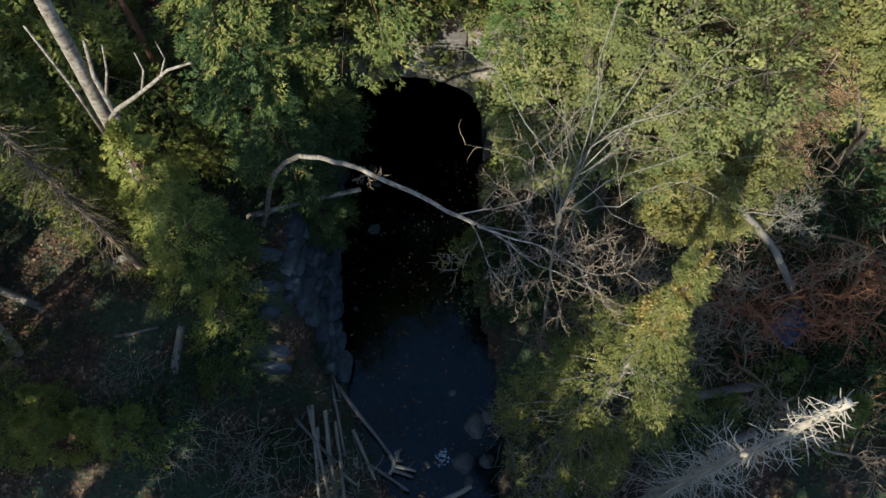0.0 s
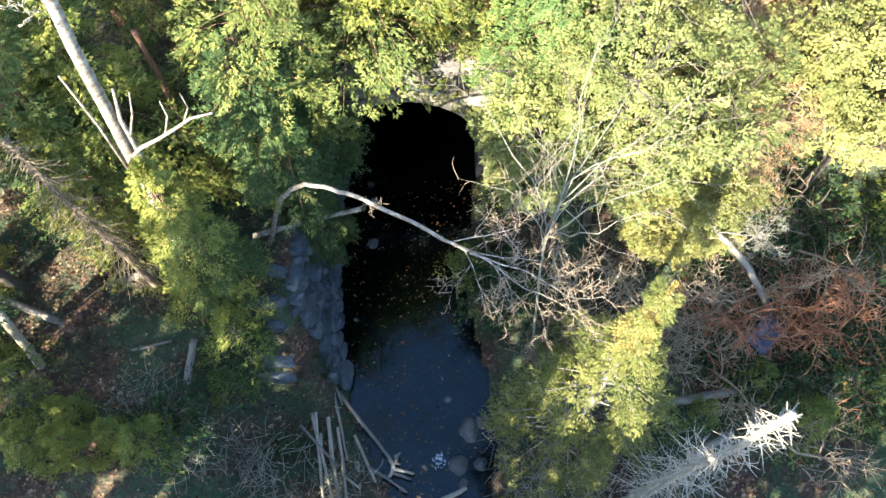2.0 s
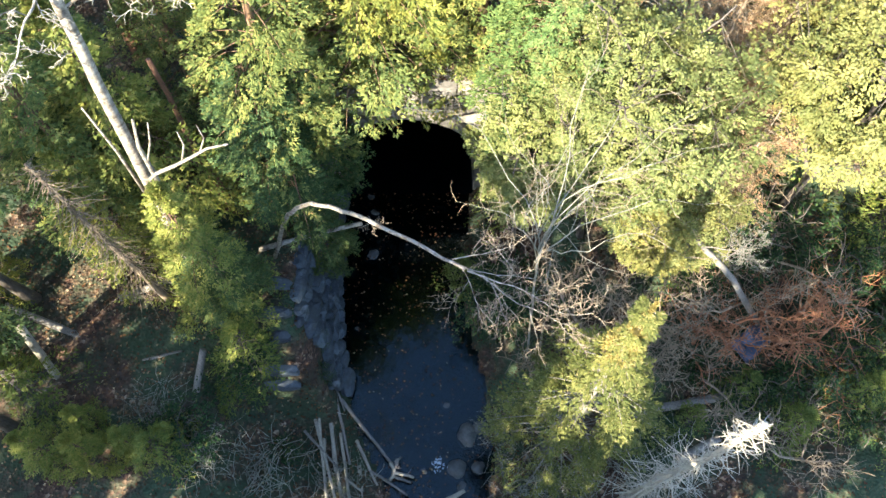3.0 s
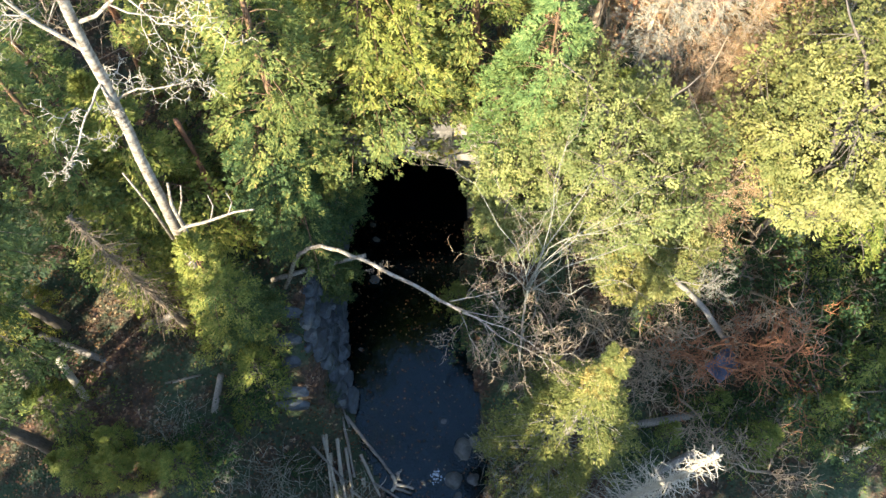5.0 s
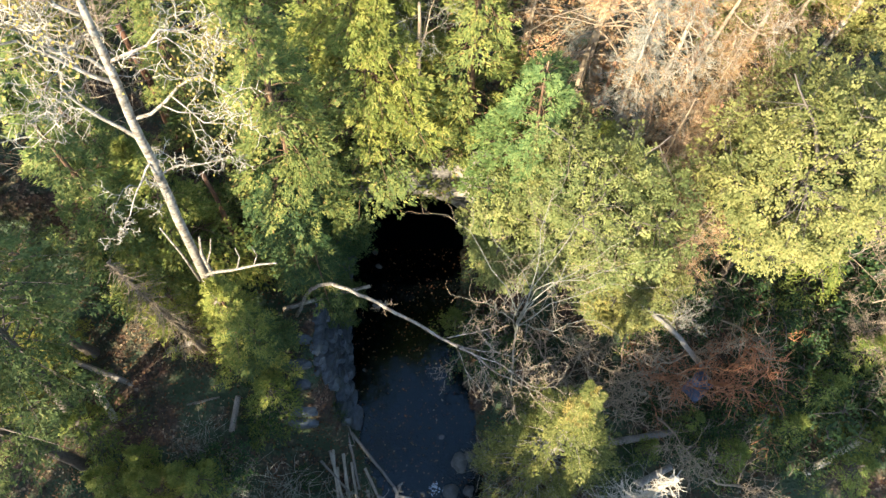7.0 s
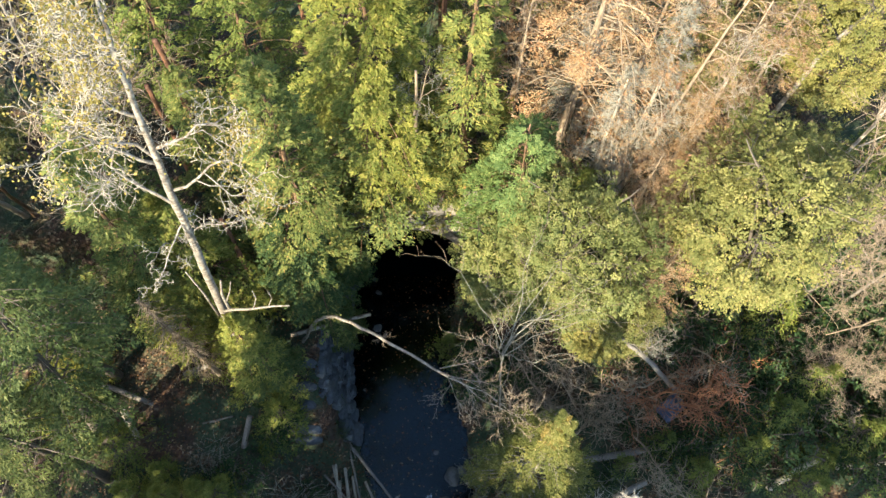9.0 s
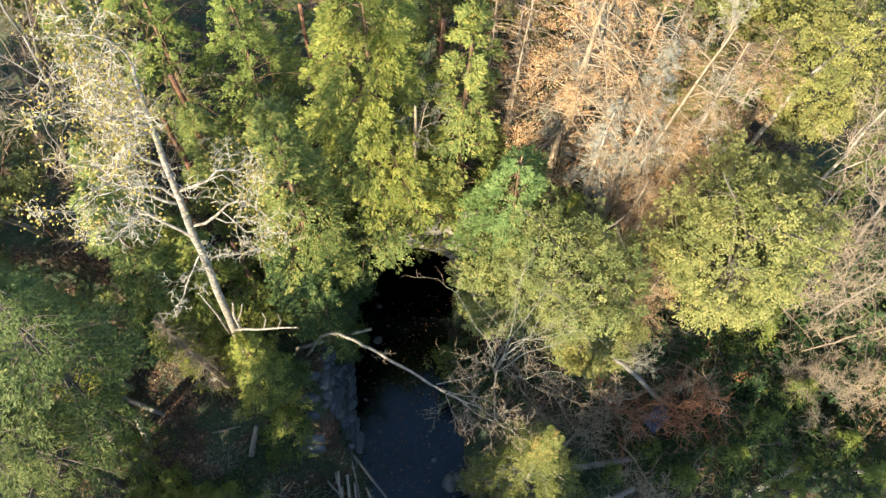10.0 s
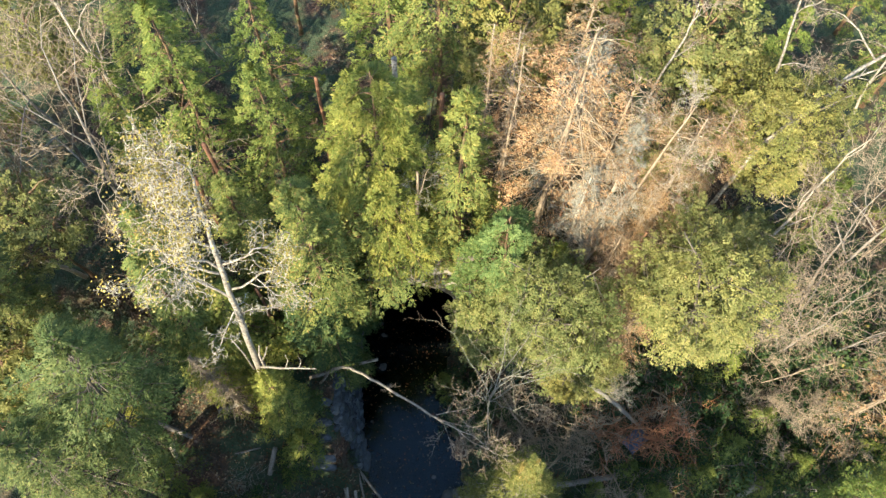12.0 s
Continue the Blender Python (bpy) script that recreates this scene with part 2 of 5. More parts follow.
def tubes(lines, sides=5):
    """Tapered round limbs along lines of (places, radii); the ends of all but twigs are closed."""
    vs, fs, start = [], [], 0
    angle = np.linspace(0, 2 * np.pi, sides, endpoint=False)
    ring = np.stack([np.cos(angle), np.sin(angle)], 1)
    for pts, rad in lines:
        pts, rad = np.asarray(pts, float), np.asarray(rad, float)
        along = np.gradient(pts, axis=0)
        along /= np.linalg.norm(along, axis=1)[:, None] + 1e-9
        if sides > 4:
            pts = np.vstack([pts[:1], pts, pts[-1:]])
            rad = np.concatenate([[rad[0] * 0.05], rad, [rad[-1] * 0.05]])
            along = np.vstack([along[:1], along, along[-1:]])
        mean = along.mean(0)
        help_axis = np.array([1.0, 0, 0]) if abs(mean[0]) < 0.6 else np.array([0, 1.0, 0])
        u = np.cross(along, help_axis)
        u /= np.linalg.norm(u, axis=1)[:, None] + 1e-9
        w = np.cross(along, u)
        v = pts[:, None] + rad[:, None, None] * (ring[None, :, 0, None] * u[:, None] + ring[None, :, 1, None] * w[:, None])
        n = len(pts)
        i, j = np.meshgrid(np.arange(n - 1), np.arange(sides), indexing="ij")
        a, b = i * sides + j, i * sides + (j + 1) % sides
        fs.append(np.stack([a, b, b + sides, a + sides], 2).reshape(-1, 4) + start)
        vs.append(v.reshape(-1, 3))
        start += n * sides
    return np.vstack(vs), np.vstack(fs)


def leaf_cards(rng, at, axis, up, length, width):
    """One folded four-cornered leaf at each place, along axis, facing up."""
    n = len(at)
    axis = axis / (np.linalg.norm(axis, axis=1)[:, None] + 1e-9)
    side = np.cross(axis, up)
    side /= np.linalg.norm(side, axis=1)[:, None] + 1e-9
    face = np.cross(side, axis)
    l = length * rng.uniform(0.65, 1.3, n)[:, None]
    w = width * rng.uniform(0.7, 1.3, n)[:, None]
    v = np.stack([at - axis * l / 2, at + side * w / 2 + face * w * 0.2, at + axis * l / 2, at - side * w / 2 + face * w * 0.2], 1)
    return v.reshape(-1, 3), np.arange(4 * n).reshape(-1, 4)


def needle_cards(rng, at, axis, up, length, width):
    """One three-cornered spray of needles at each place, pointing along axis."""
    n = len(at)
    axis = axis / (np.linalg.norm(axis, axis=1)[:, None] + 1e-9)
    side = np.cross(axis, up)
    side /= np.linalg.norm(side, axis=1)[:, None] + 1e-9
    l = length * rng.uniform(0.6, 1.35, n)[:, None]
    w = width * rng.uniform(0.7, 1.3, n)[:, None]
    v = np.stack([at - axis * l * 0.45 + side * w / 2, at - axis * l * 0.45 - side * w / 2, at + axis * l * 0.55], 1)
    return v.reshape(-1, 3), np.arange(3 * n).reshape(-1, 3)


def plumes(rng, at, way, up, length, leaves, size, broad=False):
    """Feathery sprays: at each place a flat fan of leaves along way, facing up."""
    n = len(at)
    way = way / (np.linalg.norm(way, axis=1)[:, None] + 1e-9)
    side = np.cross(way, up)
    side /= np.linalg.norm(side, axis=1)[:, None] + 1e-9
    face = np.cross(side, way)
    s = rng.random((n, leaves)) ** 0.75
    hand = rng.uniform(-1, 1, (n, leaves))
    half = np.sin(np.pi * np.clip(0.12 + 0.8 * s, 0, 1)) * 0.42
    l = length[:, None]
    p = at[:, None] + way[:, None] * (s * l)[:, :, None] + side[:, None] * (hand * half * l)[:, :, None] + face[:, None] * ((rng.normal(size=(n, leaves)) * 0.07 - 0.14 * s ** 2 - 0.1 * hand ** 2) * l)[:, :, None]
    d = way[:, None] * 0.8 + side[:, None] * hand[:, :, None] * 0.8 + rng.normal(size=p.shape) * 0.22
    f = face[:, None] + rng.normal(size=p.shape) * 0.32
    make = leaf_cards if broad else needle_cards
    return make(rng, p.reshape(-1, 3), d.reshape(-1, 3), f.reshape(-1, 3), *size)


def unit(rng, n):
    v = rng.normal(size=(n, 3))
    return v / np.linalg.norm(v, axis=1)[:, None]


def part(name, mesh, material, parent=None, label="", smooth=False):
    if isinstance(mesh, tuple):
        mesh = mesh_of(name, *mesh)
    elif isinstance(mesh, bmesh.types.BMesh):
        made = bpy.data.meshes.new(name)
        mesh.to_mesh(made)
        mesh.free()
        mesh = made
    if smooth:
        mesh.polygons.foreach_set("use_smooth", np.ones(len(mesh.polygons), dtype=bool))
    if material and not mesh.materials:
        mesh.materials.append(material)
    ob = new(name, mesh)
    if parent:
        ob.parent = parent
    if label:
        tagged(ob, label)
    return ob


def thing(name, label, category, group="", kind=""):
    return tagged(new(name), label, category, group, kind)


# ---- growth of trees ----
def bent(rng, start, way, length, steps, wander, lift=0.0):
    pts, p, d = [np.array(start, float)], np.array(start, float), np.array(way, float)
    for _ in range(steps):
        d = d + rng.normal(size=3) * wander + np.array([0, 0, lift])
        d /= np.linalg.norm(d)
        p = p + d * length / steps
        pts.append(p)
    return np.array(pts), d


def grow(rng, start, way, length, radius, levels, spread=0.8, kids=4, shrink=0.62, lift=0.03, wander=0.13, low=0.25, rise=0.25, thin=0.006):
    """Limbs by level: lists of (places, radii), and the twigs' ends."""
    out, ends = [[] for _ in range(levels)], []

    def limb(p, d, l, r, level):
        steps = 6 if level == 0 else 4 if level < 3 else 3 if level < levels - 1 else 2
        pts, last = bent(rng, p, d, l, steps, wander * (1 + 0.35 * level), lift)
        out[level].append((pts, np.linspace(r, r * (0.35 if level < levels - 1 else 0.3), len(pts))))
        if level == levels - 1:
            ends.append(pts[-1])
            return
        count = kids + (1 if rng.random() < 0.5 else 0)
        for k in range(count):
            f = low + (1 - low) * (k + rng.random()) / count
            i = min(int(f * steps), steps - 1)
            q = pts[i] + (pts[i + 1] - pts[i]) * (f * steps - i)
            ahead = (pts[i + 1] - pts[i]) / (np.linalg.norm(pts[i + 1] - pts[i]) + 1e-9)
            side = np.cross(ahead, unit(rng, 1)[0])
            side /= np.linalg.norm(side) + 1e-9
            nd = ahead * (1 - 0.4 * spread) + side * spread + np.array([0, 0, rise * rng.random()])
            nd /= np.linalg.norm(nd)
            limb(q, nd, l * shrink * rng.uniform(0.7, 1.15) * (1.15 - 0.5 * f), max(r * (1 - 0.65 * f) * 0.6, thin), level + 1)
        limb(pts[-1], last, l * shrink * 0.7, max(r * 0.35, thin), level + 1)

    limb(np.array(start, float), np.array(way, float), length, radius, 0)
    return out, np.array(ends)


def trunk_line(rng, height, radius, lean=(0, 0), wander=0.05, steps=12, base=-0.3):
    z = np.linspace(base, height, steps)
    f = (z - base) / (height - base)
    wob = np.cumsum(rng.normal(size=(steps, 2)) * wander * height / steps, 0)
    pts = np.stack([lean[0] * f + wob[:, 0] - wob[0, 0], lean[1] * f + wob[:, 1] - wob[0, 1], z], 1)
    rad = radius * (1 - 0.88 * f) + radius * 0.4 * np.exp(-f * 14)
    return pts, rad


def conifer(seed, name, label, category, height, reach, bare, leaf, bark, branches=80, per=150, droop=0.3, size=(0.16, 0.08), shape=0.75, round_top=0.0, rough=1.0, spray=0.42, spread=1.0, spire=None):
    """A conifer: trunk, tiers of drooping boughs, and feathery sprays along each of them."""
    rng = np.random.default_rng(seed)
    tree = thing(name, label, category)
    pts, rad = trunk_line(rng, height, 0.014 * height, wander=0.035)
    part("trunk", tubes([(pts, rad)], 8), bark, tree, smooth=True)
    lines, at, way, up, long = [], [], [], [], []
    phase = rng.uniform(0, 6.28, 4)
    leaves = 22 if per > 100 else 14
    for k in range(branches):
        f = ((k + rng.random()) / branches) ** 0.95
        z = bare + (height - bare) * f
        tier = 0.62 * round(z / 0.62)
        z = min(height - 0.15, z + 0.55 * (tier - z)) if height > 4 else z
        full = (1 - f) ** shape if round_top == 0 else math.sqrt(max(0.015, 1 - (max(0, f - 0.3) / 0.7) ** 2)) * (0.7 + 0.3 * min(1, f / 0.3))
        full *= 1 - 0.75 * min(1, max(0, (f - 0.66) / 0.2)) if spire else 1
        a = k * 2.39996 + rng.normal() * 0.5
        lobe = 1 + rough * (0.22 * math.sin(2 * a + 0.7 * z + phase[0]) + 0.2 * math.sin(3 * a - 1.3 * z + phase[1]) + 0.12 * math.sin(1.9 * z + phase[2]))
        l = reach * full * lobe * rng.uniform(0.62, 1.12) + 0.12
        out = np.array([math.cos(a), math.sin(a), 0.0])
        across = np.array([-out[1], out[0], 0])
        axis = np.array([np.interp(z, pts[:, 2], pts[:, 0]), np.interp(z, pts[:, 2], pts[:, 1]), z])
        sag = droop * rng.uniform(0.5, 1.5)
        lift = rng.uniform(0.25, 0.6)

        def along(s):
            return axis + out * (s * l)[:, None] + np.array([0, 0, 1.0]) * ((lift * s - (lift + sag) * s ** 2) * l)[:, None]

        lines.append((along(np.linspace(0, 1, 5)), np.linspace(0.012 + 0.008 * l, 0.004, 5)))
        sprays = max(4, int(per * (0.35 + 0.65 * full) / leaves))
        s = np.clip(0.3 + 0.72 * np.sqrt((np.arange(sprays) + rng.random(sprays)) / sprays), 0.1, 1.0)
        hand = np.where(np.arange(sprays) % 2, 1.0, -1.0) * rng.uniform(0.3, 1.0, sprays)
        hand[-1] = 0.0
        w = out * (0.55 + 0.4 * s[:, None]) + across * hand[:, None] * 0.9 + rng.normal(size=(sprays, 3)) * 0.18 + np.array([0, 0, 0.16]) - np.array([0, 0, 0.5]) * (sag * s)[:, None]
        wide = spread * 0.3 * l * (1.05 - 0.6 * s) * rng.random(sprays)
        at.append(along(s * 0.92) + across * (hand * wide)[:, None] - np.array([0, 0, 0.1]) * wide[:, None])
        way.append(w)
        up.append(np.array([0, 0, 0.9]) + out * 0.55 + rng.normal(size=(sprays, 3)) * 0.3)
        long.append(spray * min(1.0, 0.45 + 0.5 * l) * rng.uniform(0.65, 1.25, sprays))
    if round_top == 0 and not spire:
        # the leader: short sprays close round the top shoot
        n = 46
        s = np.sqrt(rng.random(n))
        a = rng.uniform(0, 6.283, n)
        out = np.stack([np.cos(a), np.sin(a), np.zeros(n)], 1)
        top = pts[-1] - np.array([0, 0, 0.2 * reach ** 0.5 + 0.5]) * (s * min(1.6, height * 0.11))[:, None] + np.array([0, 0, 0.12])
        at.append(top)
        way.append(out * (0.35 + 0.5 * s)[:, None] + np.array([0, 0, 0.75]))
        up.append(out + np.array([0, 0, 0.6]))
        long.append(0.14 + spray * 0.62 * s)
    if spire:
        # a dense narrow spire of sprays over the top shoot, sunlight painted into their colour
        n = 260
        s = np.sqrt(rng.random(n))
        a = rng.uniform(0, 6.283, n)
        out = np.stack([np.cos(a), np.sin(a), np.zeros(n)], 1)
        core = pts[-1] + np.array([0, 0, 0.35]) - np.array([0, 0, 3.0]) * s[:, None]
        part("spire", plumes(rng, core + out * (0.16 * s ** 1.5)[:, None], out * (0.12 + 0.85 * s)[:, None] + np.array([0, 0, 0.7]), out + np.array([0, 0, 0.5]), 0.1 + 0.3 * s ** 1.3, 16, size), spire, tree, "needles of the tip, sunlight painted in as pale gold")
    tagged(part("branchwork", tubes(lines, 3), bark, tree), kind="stuff")
    part("crown", plumes(rng, np.vstack(at), np.vstack(way), np.vstack(up), np.concatenate(long), leaves, size), leaf, tree)
    return tree


def broadleaf(seed, name, label, category, height, reach, low, leaf, bark, clumps=95, per=110, clump=0.55, size=(0.15, 0.1), lean=(0, 0), spray=0.4):
    """A broad-crowned tree: trunk, limbs out to the clumps, and clumps of leafy sprays over an uneven crown."""
    rng = np.random.default_rng(seed)
    tree = thing(name, label, category)
    pts, rad = trunk_line(rng, height * 0.9, 0.01 * height, lean, 0.06)
    part("trunk", tubes([(pts, rad)], 8), bark, tree, smooth=True)
    mid, half = (height + low) / 2, (height - low) / 2
    lobes = unit(rng, 9)
    heart = np.array([lean[0] * 0.8, lean[1] * 0.8, mid])
    joints = []
    for k in range(10):
        a = k * 2.39996
        zb = low * 0.8 + (height * 0.8 - low * 0.8) * (k + 0.5) / 10
        root = np.array([np.interp(zb, pts[:, 2], pts[:, 0]), np.interp(zb, pts[:, 2], pts[:, 1]), zb])
        tip = np.array([math.cos(a) * reach * 0.75, math.sin(a) * reach * 0.75, min(zb + half * 0.55, height - 0.5)]) + heart * np.array([1, 1, 0])
        s = np.linspace(0, 1, 6)[:, None]
        line = root + (tip - root) * s + np.array([0, 0, 0.35]) * np.sin(s * np.pi) + rng.normal(size=(6, 3)) * 0.06 * s
        part("limb", tubes([(line, np.linspace(0.006 * height, 0.015, 6))], 5), bark, tree, smooth=True)
        joints.append(line)
    joints = np.vstack(joints + [pts[pts[:, 2] > low]])
    lines, at, way, up, long = [], [], [], [], []
    leaves = 16
    for k in range(clumps):
        d = unit(rng, 1)[0]
        d[2] = d[2] * 0.9 + 0.12
        bulge = 0.7 + 0.42 * max(0.0, float((lobes @ d).max())) ** 4
        c = heart + d * np.array([reach, reach, half]) * bulge * rng.uniform(0.6, 1.05)
        root = joints[np.argmin(((joints - c) ** 2).sum(1))]
        bend = (root + c) / 2 + rng.normal(size=3) * 0.08
        lines.append((np.array([root, bend, c]), np.array([0.014, 0.01, 0.005])))
        n = max(3, int(per * rng.uniform(0.7, 1.3) / leaves))
        cr = clump * rng.uniform(0.7, 1.3)
        u = unit(rng, n) * np.array([1, 1, 0.6])
        at.append(c + u * cr * 0.45)
        way.append(u + d * 0.5 - np.array([0, 0, 0.1]))
        up.append(np.array([0, 0, 0.8]) + d * 0.7 + rng.normal(size=(n, 3)) * 0.35)
        long.append(spray * rng.uniform(0.7, 1.25, n))
    tagged(part("branchwork", tubes(lines, 3), bark, tree), kind="stuff")
    part("crown", plumes(rng, np.vstack(at), np.vstack(way), np.vstack(up), np.concatenate(long), leaves, size, True), leaf, tree)
    return tree


def bare_tree(seed, name, label, category, way, length, radius, levels, bark, twig, leaf=None, leaves_per=0, leaf_size=(0.11, 0.08), fork=0.3, sides=8, **habit):
    """A leafless or nearly leafless tree: stem, limbs and twigs."""
    rng = np.random.default_rng(seed)
    tree = thing(name, label, category)
    d = np.array(way, float)
    d /= np.linalg.norm(d)
    out, ends = grow(rng, (0, 0, -0.2), d, length, radius, levels, low=fork, **habit)
    part("trunk", tubes(out[0], sides), bark, tree, smooth=True)
    for line in out[1]:
        part("limb", tubes([line], 5), bark, tree, smooth=True)
    for group in out[2:-1]:
        tagged(part("branchwork", tubes(group, 4), twig, tree), kind="stuff")
    tagged(part("twigwork", tubes(out[-1], 3), twig, tree), kind="stuff")
    if leaf:
        at = np.repeat(ends, leaves_per, 0)
        at = at + rng.normal(size=at.shape) * 0.16
        part("crown", leaf_cards(rng, at, unit(rng, len(at)), np.array([0, 0, 1.0]) + rng.normal(size=at.shape) * 0.6, *leaf_size), leaf, tree)
    return tree


def snag(seed, label, height, radius, bark, stubs=70, reach=0.8, bare=0.25, name="dead_snag", hang=0.1, wander=0.03, thick=0.017):
    """A dead standing trunk with short broken branches, each one a part."""
    rng = np.random.default_rng(seed)
    tree = thing(name, label, "dead tree")
    pts, rad = trunk_line(rng, height, radius, wander=wander)
    rad = np.maximum(rad, radius * 0.34)
    part("trunk", tubes([(pts, rad)], 9), bark, tree, smooth=True)
    for k in range(stubs):
        f = bare + (1 - bare) * (k + rng.random()) / stubs
        z = height * f
        root = np.array([np.interp(z, pts[:, 2], pts[:, 0]), np.interp(z, pts[:, 2], pts[:, 1]), z])
        a = k * 2.39996 + rng.normal() * 0.3
        l = reach * (1.25 - f) * rng.uniform(0.35, 1.2)
        d = np.array([math.cos(a), math.sin(a), rng.normal() * 0.2 - hang])
        line, _ = bent(rng, root, d / np.linalg.norm(d), l, 4, 0.16)
        lines = [(line, np.linspace(thick, thick * 0.3, 5))]
        if rng.random() < 0.6:
            side, _ = bent(rng, line[2], d + rng.normal(size=3) * 0.7, l * 0.45, 3, 0.2)
            lines.append((side, np.linspace(0.01, 0.005, 4)))
        part("branch", tubes(lines, 4), bark, tree)
    nubs = []
    for k in range(2 * stubs):
        z = height * rng.uniform(bare * 0.6, 1.0)
        root = np.array([np.interp(z, pts[:, 2], pts[:, 0]), np.interp(z, pts[:, 2], pts[:, 1]), z])
        d = unit(rng, 1)[0] * np.array([1, 1, 0.5]) + np.array([0, 0, 0.25])
        line, _ = bent(rng, root, d / np.linalg.norm(d), radius * rng.uniform(0.9, 1.4), 2, 0.2)
        nubs.append((line, np.linspace(thick, thick * 0.5, 3)))
    tagged(part("knotwork", tubes(nubs, 4), bark, tree), kind="stuff")
    return tree


def put(tree, x, y, z=None, turn=0.0, size=1.0, tall=1.0, lean=(0, 0)):
    base = Matrix.Translation((x, y, height_at(x, y) - 0.1 if z is None else z))
    tree.matrix_basis = base @ Euler((radians(lean[0]), radians(lean[1]), radians(turn))).to_matrix().to_4x4()
    tree.scale = (size, size, size * tall)
    return tree


def again(tree, x, y, z=None, turn=0.0, size=1.0, tall=1.0, lean=(0, 0)):
    twin = copy_thing(tree, Matrix())
    return put(twin, x, y, z, turn, size, tall, lean)


def log_between(label, a, b, r0, r1, bark, seed=1, wander=0.03, name="fallen_log", category="log", stubs=0, steps=8):
    """A log or pole from a to b, its pivot at its lower end."""
    rng = np.random.default_rng(seed)
    a, b = np.array(a, float), np.array(b, float)
    s = np.linspace(0, 1, steps)[:, None]
    l = np.linalg.norm(b - a)
    pts = (b - a) * s + np.cumsum(rng.normal(size=(steps, 3)) * wander * l / steps, 0) * np.sin(s * np.pi)
    ob = part(name, tubes([(pts, np.linspace(r0, r1, steps) * rng.uniform(0.93, 1.07, steps))], 9), bark, None, smooth=True)
    ob.location = a
    tagged(ob, label, category)
    for k in range(stubs):
        i = rng.integers(2, steps - 1)
        d = unit(rng, 1)[0]
        d[2] = abs(d[2])
        line, _ = bent(rng, pts[i], d, rng.uniform(0.25, 0.8), 3, 0.2)
        part("branch_stub", tubes([(line, np.linspace(max(0.012, r1 * 0.4), 0.006, 4))], 4), bark, ob)
    return ob


# ---- the lie of the land ----
def smooth(a, b, v):
    f = np.clip((np.asarray(v, float) - a) / (b - a), 0, 1)
    return f * f * (3 - 2 * f)


def left_edge(y):
    return np.interp(y, [-30, 2.5, 4.5, 6.5, 8.8, 14, 30], [-1.8, -1.35, -2.4, -3.15, -3.35, -3.45, -3.5])


def right_edge(y):
    return np.interp(y, [-30, 2.7, 4.5, 6.6, 8.8, 10.8, 14, 30], [1.8, 1.65, 1.8, 1.5, 0.95, 0.95, 1.3, 1.3])


HEADWALL_Y = 13.8


def height_field(x, y):
    x, y = np.asarray(x, float), np.asarray(y, float)
    dl, dr = left_edge(y) - x, x - right_edge(y)
    steep = smooth(4.5, 7.0, y)
    left = (1 - steep) * (0.15 + 0.35 * smooth(0, 0.8, dl) + 3.5 * smooth(1.6, 5.6, dl)) + steep * (0.1 + 4.2 * smooth(0.15, 0.95, dl))
    left = left + 0.5 * smooth(9, 20, -x)
    right = 0.12 + 0.3 * smooth(0, 1.0, dr) + 0.25 * np.clip(dr - 0.6, 0, 14) ** 1.02 + 0.28 * np.clip(y - 5, 0, 9) * smooth(0.4, 3.5, dr)
    bed = -0.34 + 0.1 * np.sin(x * 1.7 + y * 0.6) * np.cos(y * 1.3)
    z = np.where(dl > 0, left, np.where(dr > 0, right, bed))
    bank = 6.45 + 0.6 * smooth(17, 30, y) + 0.5 * smooth(8, 16, np.abs(x))
    # the embankment that the culvert runs under
    away = np.maximum(dl, dr)
    foot = np.where(away > 0, 13.9 - 3.4 * smooth(0.0, 3.0, away), HEADWALL_Y + 0.1)
    lift = np.where(away > 0, smooth(foot, foot + 2.2, y), (y > HEADWALL_Y + 0.1).astype(float))
    z = z + (bank - z) * lift
    far = smooth(60, 300, np.hypot(x, y))
    return z * (1 - far) + 5 * far


def height_at(x, y):
    return float(height_field(x, y))


def stretch(lo, hi, step, reach):
    mid = np.arange(lo, hi + step / 2, step)
    out = []
    d, s = 0.0, step
    while d < reach:
        s *= 1.35
        d += s
        out.append(d)
    out = np.array(out)
    return np.concatenate([lo - out[::-1], mid, hi + out])


def build_ground():
    xs, ys = stretch(-17, 19, 0.22, 900), stretch(1, 26, 0.22, 900)
    gx, gy = np.meshgrid(xs, ys, indexing="ij")
    gz = height_field(gx, gy)
    rng = np.random.default_rng(3)
    gz = gz + rng.normal(size=gz.shape) * 0.035 + 0.12 * np.sin(gx * 0.9 + 1.3 * np.cos(gy * 0.7)) * np.cos(gy * 0.8) * (gz > 0.3)
    verts = np.stack([gx, gy, gz], 2).reshape(-1, 3)
    i, j = np.meshgrid(np.arange(len(xs) - 1), np.arange(len(ys) - 1), indexing="ij")
    n = len(ys)
    faces = np.stack([i * n + j, (i + 1) * n + j, (i + 1) * n + j + 1, i * n + j + 1], 2).reshape(-1, 4)
    # the opening of the culvert goes through the sheet
    c = verts[faces].mean(1)
    zs = verts[faces][:, :, 2]
    hole = (zs.max(1) - zs.min(1) > 3.0) & (np.abs(c[:, 1] - HEADWALL_Y) < 0.6) & (c[:, 0] > -3.5) & (c[:, 0] < 1.4)
    ob = part("ground", (verts, faces[~hole]), EARTH, None, smooth=True)
    tagged(ob, "forest floor of rust-brown leaf litter and moss", "ground", kind="structure")


build_ground()


